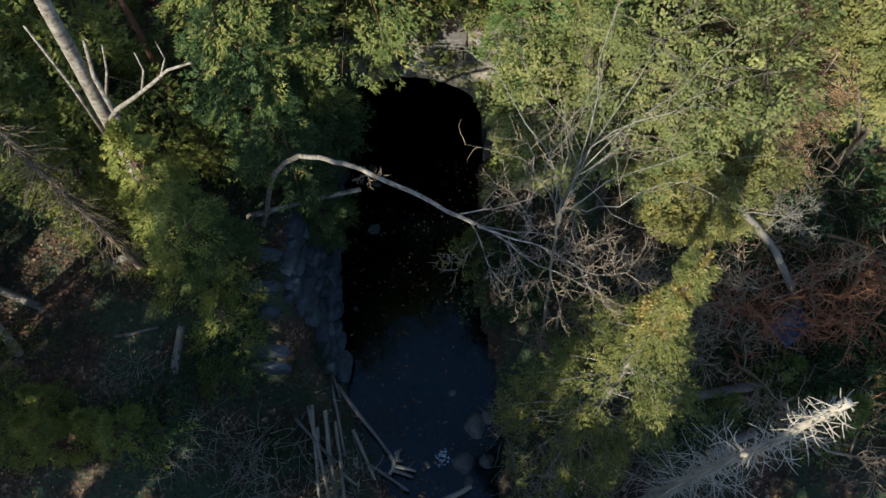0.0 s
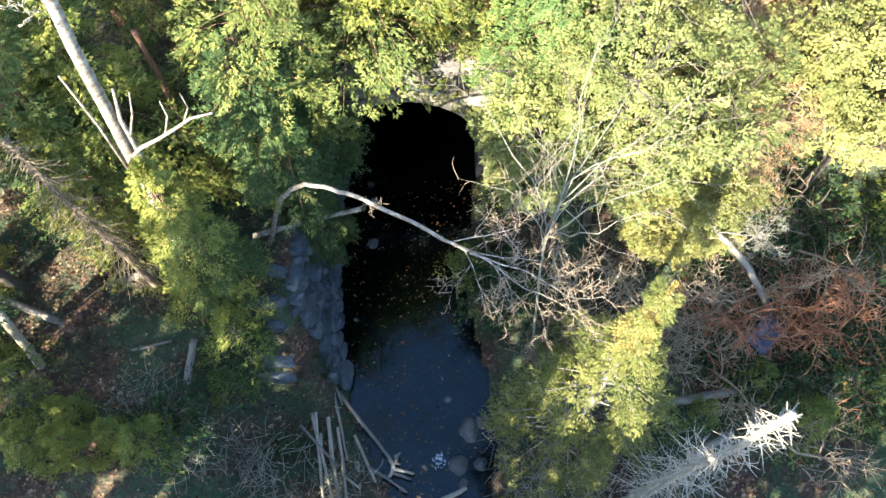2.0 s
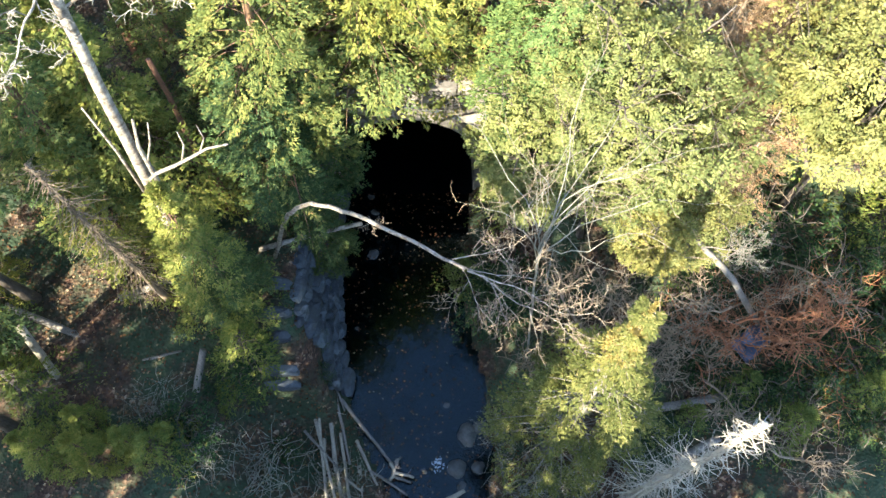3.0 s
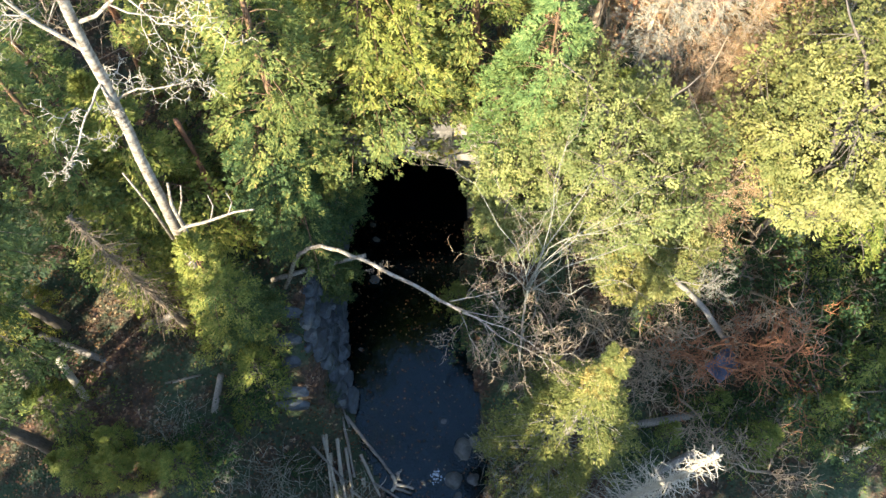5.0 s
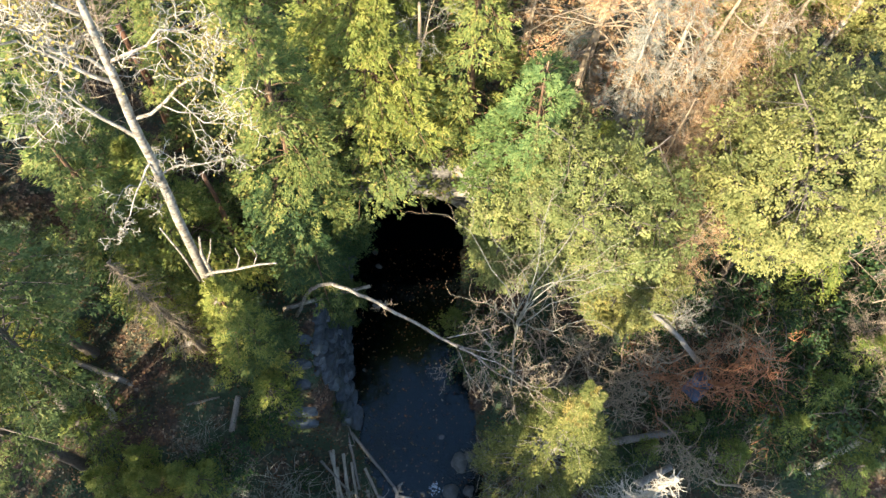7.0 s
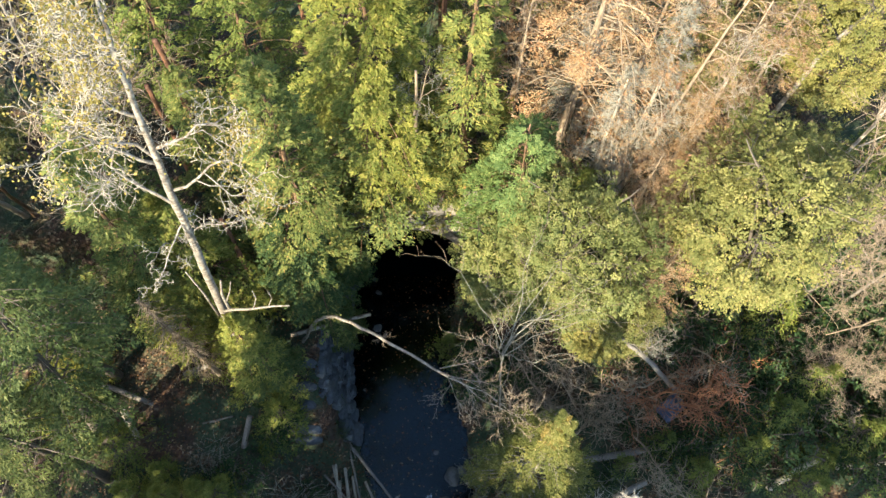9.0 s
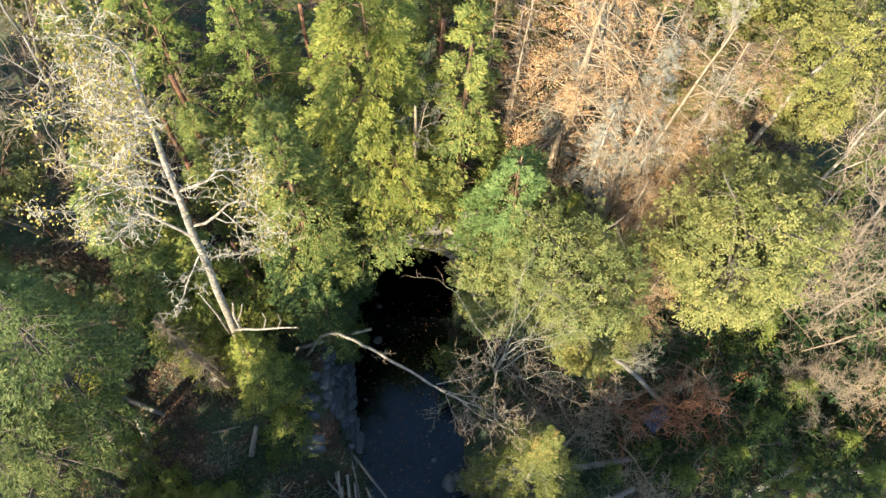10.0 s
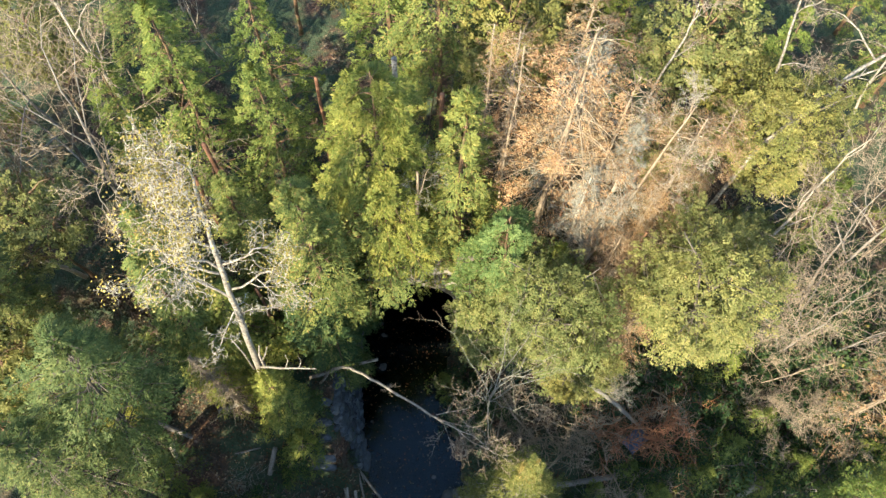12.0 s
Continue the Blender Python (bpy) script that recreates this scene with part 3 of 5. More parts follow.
def build_water():
    xs, ys = np.linspace(-4.2, 2.6, 24), np.linspace(-30, 25, 120)
    gx, gy = np.meshgrid(xs, ys, indexing="ij")
    gz = 0.012 * np.sin(gx * 5 + gy * 3) + 0.01 * np.sin(gy * 7 - gx * 2)
    i, j = np.meshgrid(np.arange(23), np.arange(119), indexing="ij")
    faces = np.stack([i * 120 + j, (i + 1) * 120 + j, (i + 1) * 120 + j + 1, i * 120 + j + 1], 2).reshape(-1, 4)
    ob = part("water", (np.stack([gx, gy, gz], 2).reshape(-1, 3), faces), WATER, None, smooth=True)
    tagged(ob, "dark shallow creek water reflecting blue sky", "water", kind="structure")


build_water()


# ---- stones ----
def stone_mesh(seed, rough=0.22, flat=0.55, squared=0.0, level=2):
    bm = bmesh.new()
    bmesh.ops.create_icosphere(bm, subdivisions=level, radius=0.5)
    off = Vector((seed * 7.3, seed * 3.1, seed))
    for v in bm.verts:
        c = v.co.normalized()
        if squared:
            k = max(abs(c.x), abs(c.y), abs(c.z))
            c = c * (1 - squared) + (c / k) * squared * 0.86
        v.co = c * 0.5 * (1 + rough * noise.noise(v.co * 2.6 + off))
        v.co.z *= flat
    me = bpy.data.meshes.new("stone")
    bm.to_mesh(me)
    bm.free()
    return me


def stones():
    rng = np.random.default_rng(8)
    kinds = [stone_mesh(k + 1, 0.35, rng.uniform(0.4, 0.7)) for k in range(7)]
    for me in kinds:
        me.materials.append(BED_STONE)
    bed = thing("creek_bed", "cobbles and flat stones under shallow dark water", "creek bed", kind="structure")
    for _ in range(230):
        y = rng.uniform(2.3, 13.5)
        x = rng.uniform(float(left_edge(y)) - 0.2, float(right_edge(y)) + 0.3)
        s = rng.choice([0.12, 0.2, 0.3, 0.5], p=[0.35, 0.35, 0.22, 0.08]) * rng.uniform(0.7, 1.3)
        ob = new("stone", kinds[rng.integers(7)])
        ob.parent = bed
        ob.matrix_basis = pose(x, y, -0.27 + 0.18 * s, 0, 0, rng.uniform(0, 360)) @ Matrix.Diagonal((s, s * rng.uniform(0.7, 1.2), s, 1))
    for x, y, s in ((0.62, 3.55, 0.75), (-0.45, 3.5, 0.4), (0.95, 4.6, 0.8), (1.35, 4.9, 0.6), (0.3, 5.6, 0.42), (0.75, 3.0, 0.5), (1.3, 3.6, 0.55), (-2.3, 12.8, 0.45)):
        ob = part("boulder", stone_mesh(int(x * 10 + 40), 0.3, 0.6, level=3).copy(), BED_STONE, None, smooth=True)
        ob.matrix_basis = pose(x, y, -0.1, 0, 0, x * 90) @ Matrix.Diagonal((s, s * 0.85, s, 1))
        tagged(ob, "rounded dark wet boulder in the creek", "boulder", group="boulders in the creek")
    # blue-grey stones of the steep tumbled wall on the creek's bank
    kinds = [stone_mesh(k + 20, 0.34, rng.uniform(0.45, 0.8), 0.7) for k in range(8)]
    for me in kinds:
        me.materials.append(WALL_STONE)
    wall = thing("retaining_wall", "tumbled blue-grey dry-stone wall along the creek bank", "stone wall", kind="structure")
    for row in range(13):
        f = row / 12
        y = 5.7 + 0.6 * rng.random()
        while y < 13.6:
            l = rng.choice([0.3, 0.5, 0.8, 1.15], p=[0.3, 0.35, 0.25, 0.1]) * rng.uniform(0.85, 1.2)
            x = float(left_edge(y)) - 0.1 - 0.8 * f + rng.normal() * 0.07
            if y > 6.6 or row < 6:
                ob = new("slab", kinds[rng.integers(8)])
                ob.parent = wall
                ob.matrix_basis = pose(x, y + l / 2, 0.05 + 3.95 * smooth(0, 1, f * 0.92 + 0.04) + 0.08 + rng.normal() * 0.05, rng.normal() * 9, 10 + rng.normal() * 12, 90 + rng.normal() * 12) @ Matrix.Diagonal((l * 1.15, rng.uniform(0.34, 0.6), rng.uniform(0.45, 0.75), 1))
            y += l * 0.96
    for k, (x, y, s) in enumerate(((-4.89, 8.26, 1.13), (-4.73, 7.31, 0.97), (-4.53, 6.67, 0.56), (-4.67, 6.02, 1.06), (-4.72, 5.72, 0.96))):
        ob = part("stone_slab", kinds[k % 6].copy(), WALL_STONE, None)
        ob.matrix_basis = pose(x, y, height_at(x, y) + 0.08, 2, 3, 4 * (k % 3) - 4) @ Matrix.Diagonal((s * 1.15, 0.42, 0.55, 1))
        tagged(ob, "flat blue-grey stone slab fallen from the wall", "stone slab", group="fallen slabs")


stones()


def culvert():
    """A stone headwall with a round arch, and the barrel of the culvert behind it."""
    cx, r, spring = -1.05, 2.4, 2.3
    y0 = HEADWALL_Y
    wall = thing("culvert_headwall", "granite headwall with a round arch over the creek", "culvert", kind="structure")
    rng = np.random.default_rng(5)

    def block(name, quad, depth, proud):
        """A stone with a four-cornered face in the wall's plane."""
        q = np.array(quad, float)
        mid = q.mean(0)
        inner = mid + (q - mid) * 0.965
        face = mid + (q - mid) * 0.9
        v = [(a, y0 + depth, b) for a, b in inner] + [(a, y0 - proud + 0.03, b) for a, b in inner] + [(a, y0 - proud, b) for a, b in face]
        f = [(0, 1, 2, 3), (8, 11, 10, 9)]
        for k in range(4):
            n = (k + 1) % 4
            f += [(k, k + 4, n + 4, n), (k + 4, k + 8, n + 8, n + 4)]
        me = bpy.data.meshes.new(name)
        me.from_pydata(v, [], f)
        part(name, me, ARCH_STONE, wall)

    steps = 17
    for k in range(steps):
        a0, a1 = math.pi * k / steps, math.pi * (k + 1) / steps
        ro = r + 0.42
        block("arch_stone", [(cx + r * math.cos(a0), spring + r * math.sin(a0)), (cx + ro * math.cos(a0), spring + ro * math.sin(a0)), (cx + ro * math.cos(a1), spring + ro * math.sin(a1)), (cx + r * math.cos(a1), spring + r * math.sin(a1))], 0.6, 0.06 + 0.03 * rng.random())
    z = -0.4
    while z < 6.1:
        h = rng.uniform(0.38, 0.5)
        for side in (-1, 1):
            x = 0.0
            edge = r if z + h < spring else max(0.0, math.sqrt(max(0.0, (r + 0.42) ** 2 - max(0.0, z - spring) ** 2)))
            x = edge
            while x < 4.3:
                l = min(rng.uniform(0.5, 1.0), 4.5 - x)
                x1 = x + l
                block("wall_stone", [(cx + side * x, z), (cx + side * x1, z), (cx + side * x1, z + h), (cx + side * x, z + h)][::side], 0.5, 0.05 * rng.random())
                x = x1
        z += h
    x = -4.5
    while x < 4.4:
        l = rng.uniform(0.8, 1.3)
        block("coping_stone", [(cx + x, 6.1), (cx + x + l, 6.1), (cx + x + l, 6.42), (cx + x, 6.42)], 0.8, 0.12)
        x += l
    back = bmesh.new()
    # mortar core of the wall round the arch
    ring = [(cx + r * math.cos(a), spring + r * math.sin(a)) for a in np.linspace(0, math.pi, 18)]
    line = [(cx + r, -0.5)] + ring + [(cx - r, -0.5)]
    for k in range(len(line) - 1):
        (a, b), (c, d) = line[k], line[k + 1]
        outer = []
        for px, pz in ((c, d), (a, b)):
            dx, dz = px - cx, pz - spring
            s = 4.4 / max(abs(dx), 1e-6) if pz < spring + 0.01 else min(4.4 / max(abs(dx), 1e-6), 3.75 / max(dz, 1e-6))
            outer.append((cx + dx * s, spring + dz * s if pz > spring + 0.01 else pz))
        q = [back.verts.new((px, y0 + 0.04, pz)) for px, pz in ((a, b), (c, d), *outer)]
        back.faces.new(q)
    part("mortar", back, WALL_STONE, wall)
    barrel = bmesh.new()
    rings = []
    for y in (y0 + 0.03, y0 + 4, y0 + 9, y0 + 14):
        rings.append([barrel.verts.new((px, y, pz)) for px, pz in line])
    for p, q in zip(rings, rings[1:]):
        for k in range(len(line) - 1):
            barrel.faces.new((p[k], p[k + 1], q[k + 1], q[k]))
        barrel.faces.new((p[-1], p[0], q[0], q[-1]))
    barrel.faces.new(rings[-1])
    part("barrel", barrel, WALL_STONE, wall)


culvert()

# ---- the trees that stand by the creek ----
def top_to(tree_height, x, y, top):
    """How much taller a tree of that height must be to reach the level top."""
    return (top - height_at(x, y) + 0.1) / tree_height


hemlock_tall = conifer(11, "hemlock_tree", "tall yellow-green hemlock with a pointed top on the bank", "tree", 14.5, 2.5, 2.5, YELLOW_GREEN, MOSSY_BARK, 115, 380, size=(0.115, 0.052))
put(hemlock_tall, -4.3, 11.6, 4.3, 0, 0.97)
# the crown's dark leaf colour stands in for shade
hemlock_round = conifer(12, "hemlock_tree", "broad hemlock overhanging the dark creek, its blue-green darkened for shade", "tree", 10, 1.9, 1.6, SHADE_GREEN, MOSSY_BARK, 120, 380, 0.35, round_top=1.0, size=(0.115, 0.052))
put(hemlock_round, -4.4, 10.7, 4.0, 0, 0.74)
hemlock_young = conifer(13, "hemlock_tree", "young golden-green hemlock under taller trees", "tree", 7.2, 1.35, 0.6, CEDAR_GREEN, MOSSY_BARK, 80, 260, size=(0.090, 0.045))
put(hemlock_young, -6.0, 7.5, 4.0, 0, 0.98, 1.06)
creek_conifer = conifer(14, "spruce_tree", "sunlit yellow-green conifer with grey lower twigs beside the creek", "tree", 13.0, 2.45, 1.2, CREEK_GREEN, GREY_BARK, 120, 470, 0.25, shape=0.95, rough=1.2, size=(0.075, 0.034), spray=0.36, spire=SUNLIT_NEEDLE)
put(creek_conifer, 3.5, 4.1, 0.6)
green_conifer = conifer(15, "spruce_tree", "dense fresh green conifer in the forest", "tree", 12, 2.4, 1.5, MID_GREEN, MOSSY_BARK, 95, 200, size=(0.120, 0.06))
put(green_conifer, -6.0, 16.4, None, 0, top_to(12, -6.0, 16.4, 17.5))
blue_conifer = conifer(16, "spruce_tree", "bluish green conifer at the edge of the bank", "tree", 11, 1.6, 1.0, BLUE_GREEN, MOSSY_BARK, 105, 300, round_top=1.0, size=(0.115, 0.05))
put(blue_conifer, 2.95, 12.4, None, 0, top_to(11, 2.95, 12.4, 14.3))
slim_conifer = conifer(17, "spruce_tree", "slim yellow-green conifer above the culvert", "tree", 12, 1.7, 1.5, YELLOW_GREEN, MOSSY_BARK, 90, 330, size=(0.11, 0.048))
put(slim_conifer, 1.5, 14.9, None, 0, top_to(12, 1.5, 14.9, 18.2))
cedar = conifer(18, "cedar_tree", "bright yellow-green cedar hanging over the culvert", "tree", 13, 2.3, 1.2, CEDAR_GREEN, MOSSY_BARK, 125, 520, 0.45, round_top=1.0, size=(0.13, 0.06))
put(cedar, -2.0, 14.7, None, 0, top_to(13, -2.0, 14.7, 19.3))
skirt_hemlock = conifer(19, "hemlock_tree", "low spreading hemlock drooping over the culvert mouth", "tree", 5.6, 2.5, 0.4, YELLOW_GREEN, MOSSY_BARK, 75, 260, 0.5, (0.1, 0.055), round_top=1.0)
put(skirt_hemlock, -2.15, 13.9, 6.3, 0, 1.2, 0.95)
oak_big = broadleaf(21, "oak_tree", "broad pale green oak in full sun", "tree", 12.5, 2.8, 2.6, OAK_LEAF, DARK_BARK, 300, 190, 0.5, (0.1, 0.055))
put(oak_big, 4.7, 10.5, None, 0, top_to(12.5, 4.7, 10.5, 13.7))
oak_low = broadleaf(22, "oak_tree", "low spreading oak with clumps of pale green leaves", "tree", 7.5, 1.8, 2.2, OAK_LEAF, DARK_BARK, 140, 170, 0.45, (0.1, 0.055))
put(oak_low, 2.7, 11.3, None, 0, top_to(7.5, 2.7, 11.3, 9.4))
again(oak_big, 10.4, 10.6, None, 130, top_to(12.5, 10.4, 10.6, 14.3) * 1.16)
again(oak_big, 14.0, 16.6, None, 200, 0.8)
again(oak_low, 6.0, 8.9, None, 80, top_to(7.5, 6.0, 8.9, 9.6) * 0.8)
again(green_conifer, 11.2, 16.4, None, 30, 0.62)
again(oak_low, 13.0, 18.2, None, 100, 1.05)
again(oak_low, 9.9, 17.4, None, 180, 0.85)
again(green_conifer, 15.6, 14.2, None, 200, 0.6)
# leaf colour darkened all over in place of shade on one side
high_hemlock = conifer(23, "hemlock_tree", "tall hemlock with a high green crown, darkened for its shaded side", "tree", 14.6, 2.4, 6.6, HALF_SHADE_GREEN, DARK_BARK, 95, 300, 0.35, (0.1, 0.045), shape=0.6)
put(high_hemlock, -11.7, 5.4, 3.4, 0, 1.09, 1.0, (-4, 7))
again(high_hemlock, -11.7, 4.0, 2.5, 120, 1.0)
again(slim_conifer, -8.9, 9.9, 4.3, 70, 1.06)
again(hemlock_young, -9.0, 3.2, 1.9, 60, 0.68, 1.0)
again(hemlock_young, -8.1, 3.5, 1.9, 20, 0.6, 1.0)
again(hemlock_young, -10.1, 3.3, 2.2, 160, 0.64, 1.0)
again(hemlock_young, -7.2, 3.9, 2.2, 250, 0.46, 1.0)
again(hemlock_young, -9.5, 4.2, 2.4, 310, 0.5, 1.0)
again(high_hemlock, -15.0, 9.6, None, 220, 0.9)
again(high_hemlock, -11.7, 7.8, None, 300, 0.8)
again(green_conifer, -9.2, 17.8, None, 40, top_to(12, -9.2, 17.8, 19.0))
again(green_conifer, -6.6, 20.6, None, 140, 0.9)
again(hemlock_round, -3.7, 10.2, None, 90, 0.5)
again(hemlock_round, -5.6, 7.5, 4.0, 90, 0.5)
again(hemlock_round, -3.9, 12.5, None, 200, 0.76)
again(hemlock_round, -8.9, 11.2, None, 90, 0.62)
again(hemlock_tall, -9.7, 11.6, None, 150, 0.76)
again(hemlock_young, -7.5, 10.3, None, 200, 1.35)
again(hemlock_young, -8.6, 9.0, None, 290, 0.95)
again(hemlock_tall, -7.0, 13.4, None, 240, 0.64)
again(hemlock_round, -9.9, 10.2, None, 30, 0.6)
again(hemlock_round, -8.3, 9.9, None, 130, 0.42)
again(green_conifer, -10.6, 12.0, None, 210, 0.4)
again(skirt_hemlock, -7.4, 11.4, None, 300, 0.7)
again(hemlock_young, -12.6, 7.6, None, 80, 0.8)
again(hemlock_young, -13.6, 6.2, None, 200, 0.7)

rust_conifer = conifer(31, "dead_conifer", "dead conifer with rust-brown needles and grey twigs", "dead tree", 13, 2.4, 2.0, RUST_LEAF, TWIG_TAN, 120, 240, 0.3, rough=1.5, round_top=1.0, size=(0.075, 0.024))
put(rust_conifer, 4.9, 15.8, None, 0, top_to(13, 4.9, 15.8, 20.5))
again(rust_conifer, 6.9, 15.6, None, 90, top_to(13, 6.9, 15.6, 18.0))
again(rust_conifer, 3.4, 18.0, None, 200, top_to(13, 3.4, 18.0, 17.5))
again(oak_big, 12.4, 13.2, None, 60, top_to(12.5, 12.4, 13.2, 12.6))
again(rust_conifer, 9.8, 15.2, None, 130, 0.75)
again(rust_conifer, 11.3, 16.2, None, 250, 0.7)
again(rust_conifer, 8.9, 14.6, None, 20, 0.5)
again(rust_conifer, 8.3, 12.5, None, 200, 0.36)
again(rust_conifer, 8.9, 13.0, None, 90, 0.42)
again(rust_conifer, 7.9, 11.3, None, 30, 0.4)
again(rust_conifer, 7.4, 9.7, None, 110, 0.44)
again(rust_conifer, 8.3, 10.5, None, 290, 0.5)
again(oak_low, 7.0, 9.0, None, 140, top_to(7.5, 7.0, 9.0, 9.2) * 0.85)
again(rust_conifer, 7.5, 12.7, None, 160, 0.45)
twig_conifer = conifer(33, "dead_conifer", "dead grey conifer shaggy with lichened twigs", "dead tree", 12, 1.9, 1.5, TWIG_GREY, PALE_WOOD, 110, 130, 0.5, (0.2, 0.016), rough=1.4)
put(twig_conifer, 7.4, 15.0, None, 0, top_to(12, 7.4, 15.0, 16.5))
again(twig_conifer, 5.8, 17.0, None, 100, 1.0)
again(twig_conifer, 6.0, 14.2, None, 200, 0.7)

# ---- bare trees, birches and dead trunks ----
def leaning_trunk(seed, label, places, radii, bark, twig, tufts=(), name="leaning_birch", category="tree", leaf=None, leaves_per=2, kids=5, levels=4, wander=0.18, thin=0.006):
    """A bent or leaning stem through the given places, with sprays of bare limbs and twigs at some of them."""
    rng = np.random.default_rng(seed)
    base = np.array(places[0], float)
    p = np.array(places, float) - base
    s = np.linspace(0, len(p) - 1, 4 * len(p))
    k = np.arange(len(p))
    fine = np.stack([np.interp(s, k, p[:, i]) for i in range(3)], 1)
    for _ in range(3):
        fine[1:-1] = (fine[:-2] + 2 * fine[1:-1] + fine[2:]) / 4
    fine = fine + rng.normal(size=fine.shape) * 0.012
    tree = thing(name, label, category)
    part("trunk", tubes([(fine, np.interp(s, k, radii))], 9), bark, tree, smooth=True)
    at = []
    for place_of, way, length, rad in tufts:
        d = np.array(way, float)
        out, ends = grow(rng, np.array(place_of, float) - base, d / np.linalg.norm(d), length, rad, 2 if rad > 0.045 else levels, 0.75, kids, 0.6, 0.0, wander, 0.15, 0.0, thin)
        for line in out[0]:
            limb = part("limb", tubes([line], 6), bark, tree, smooth=True)
        for line in out[1]:
            part("branch", tubes([line], 5), bark, limb, smooth=True)
        if len(out) > 2:
            tagged(part("twigwork", tubes([t for level in out[2:] for t in level], 3), twig, tree), kind="stuff")
        if place_of[2] > 17.5:
            at.append(ends)
    if leaf:
        at = np.repeat(np.vstack(at), leaves_per, 0)
        at = at + rng.normal(size=at.shape) * 0.13
        part("crown", leaf_cards(rng, at, unit(rng, len(at)), np.array([0, 0, 1.0]) + rng.normal(size=at.shape) * 0.6, 0.065, 0.05), leaf, tree)
    tree.location = base
    return tree


white_birch = leaning_trunk(41, "tall white birch with curling bare limbs and golden leaves", [(-6.6, 7.75, 3.9), (-6.4, 7.85, 8), (-6.2, 7.95, 11.0), (-5.88, 8.03, 14.8), (-5.6, 8.1, 18.4), (-5.3, 8.25, 22.2), (-5.2, 8.6, 23.6)], [0.135, 0.13, 0.125, 0.105, 0.088, 0.05, 0.03], WHITE_BARK, PALE_TWIG,
              [((-5.7, 8.08, 16.8), (-0.7, -0.75, -0.1), 1.5, 0.026), ((-5.75, 8.05, 16.2), (0.8, 0.3, 0.6), 1.5, 0.026), ((-5.65, 8.1, 17.4), (-1.0, -0.45, 0.5), 3.0, 0.042), ((-5.6, 8.1, 18.2), (0.75, -0.2, 0.6), 2.5, 0.038), ((-5.5, 8.15, 19.2), (-0.8, -0.5, 0.9), 2.6, 0.04),
               ((-5.45, 8.15, 19.8), (0.9, 0.4, 0.5), 2.2, 0.034), ((-5.5, 8.15, 19.4), (-0.7, 0.7, 0.3), 3.0, 0.042), ((-5.4, 8.2, 20.8), (-0.9, 0.1, 0.7), 2.8, 0.038), ((-5.35, 8.2, 21.4), (0.5, 0.6, 0.8), 2.0, 0.034), ((-5.3, 8.25, 22.0), (-0.4, 0.8, 0.8), 2.2, 0.034), ((-5.25, 8.3, 22.6), (-0.6, -0.4, 1), 1.8, 0.03), ((-5.2, 8.6, 23.5), (0.2, 0.5, 1), 1.6, 0.026)], "birch_tree", leaf=GOLD_LEAF, leaves_per=3, kids=4, wander=0.34, thin=0.009)
for line, r0 in (([(0.45, 0.15, 7.2), (0.9, -0.05, 7.9), (1.5, -0.3, 8.6), (2.1, -0.5, 9.3), (2.5, -0.65, 9.8), (2.95, -0.75, 10.1)], 0.05), ([(0.62, 0.08, 6.6), (0.72, 0.1, 7.6), (0.7, 0.2, 8.5), (0.85, 0.3, 9.3)], 0.07), ([(0.72, 0.14, 8.0), (0.95, 0.25, 8.6), (1.1, 0.3, 9.2)], 0.03), ([(0.15, 0.25, 6.6), (0.05, 0.4, 8.0), (-0.1, 0.5, 9.4)], 0.045), ([(1.75, -0.35, 8.9), (1.85, -0.2, 9.2), (1.8, -0.1, 9.5)], 0.024), ([(2.3, -0.55, 9.55), (2.4, -0.4, 9.75), (2.3, -0.25, 9.95)], 0.018)):
    part("limb", tubes([(line, np.linspace(r0, r0 * 0.35, len(line)))], 6), WHITE_BARK, white_birch, smooth=True)
FAN = [(1.15, 7.7, 12.3), (2.15, 8.5, 12.4), (3.1, 9.0, 12.3), (3.9, 8.4, 12.3), (4.0, 7.2, 12.2), (3.7, 6.4, 11.8), (0.85, 6.8, 11.6), (2.7, 8.4, 12.7), (3.4, 7.9, 12.7), (1.7, 7.7, 12.6)]
fan_root = np.array([2.35, 7.0, 9.0])
leaning_trunk(42, "bare tan-twigged tree fanning up beside the creek", [(2.9, 7.0, 1.6), (2.6, 6.9, 5.5), (2.35, 6.95, 8.4), (2.4, 7.1, 9.3)], [0.036, 0.032, 0.03, 0.024], TWIG_GREY, TWIG_TAN,
              [(tuple(fan_root + (0, 0.02 * n, 0.05 * n - 0.2)), tuple(np.array(end) - fan_root), float(np.linalg.norm(np.array(end) - fan_root)), 0.018) for n, end in enumerate(FAN)], "bare_tree", kids=3, levels=3, wander=0.2)
leaning_trunk(45, "thin bare tree with grey twigs above the culvert", [(-0.45, 14.3, 6.3), (-0.45, 14.2, 9), (-0.42, 14.1, 12), (-0.38, 14.1, 14.6)], [0.09, 0.08, 0.07, 0.04], TWIG_TAN, TWIG_GREY,
              [((-0.4, 13.9, 12.2), (-0.15, 0.1, 1), 2.0, 0.03), ((-0.4, 14.0, 13), (0.3, 0.1, 1), 1.8, 0.025)], "bare_tree", kids=4)
thicket_tree = bare_tree(43, "bare_tree", "leafless grey tree with dense crooked branches", "tree", (0.1, 0.1, 1), 6.5, 0.085, 5, GREY_BARK, TWIG_TAN, fork=0.25, spread=0.95, kids=4, shrink=0.64, thin=0.009)
put(thicket_tree, 14.6, 9.4, None, 0, 0.95)
again(thicket_tree, 15.8, 11.6, None, 120, 1.1)
again(thicket_tree, 13.2, 11.0, None, 210, 0.85)
again(thicket_tree, 17.2, 12.6, None, 20, 1.1)
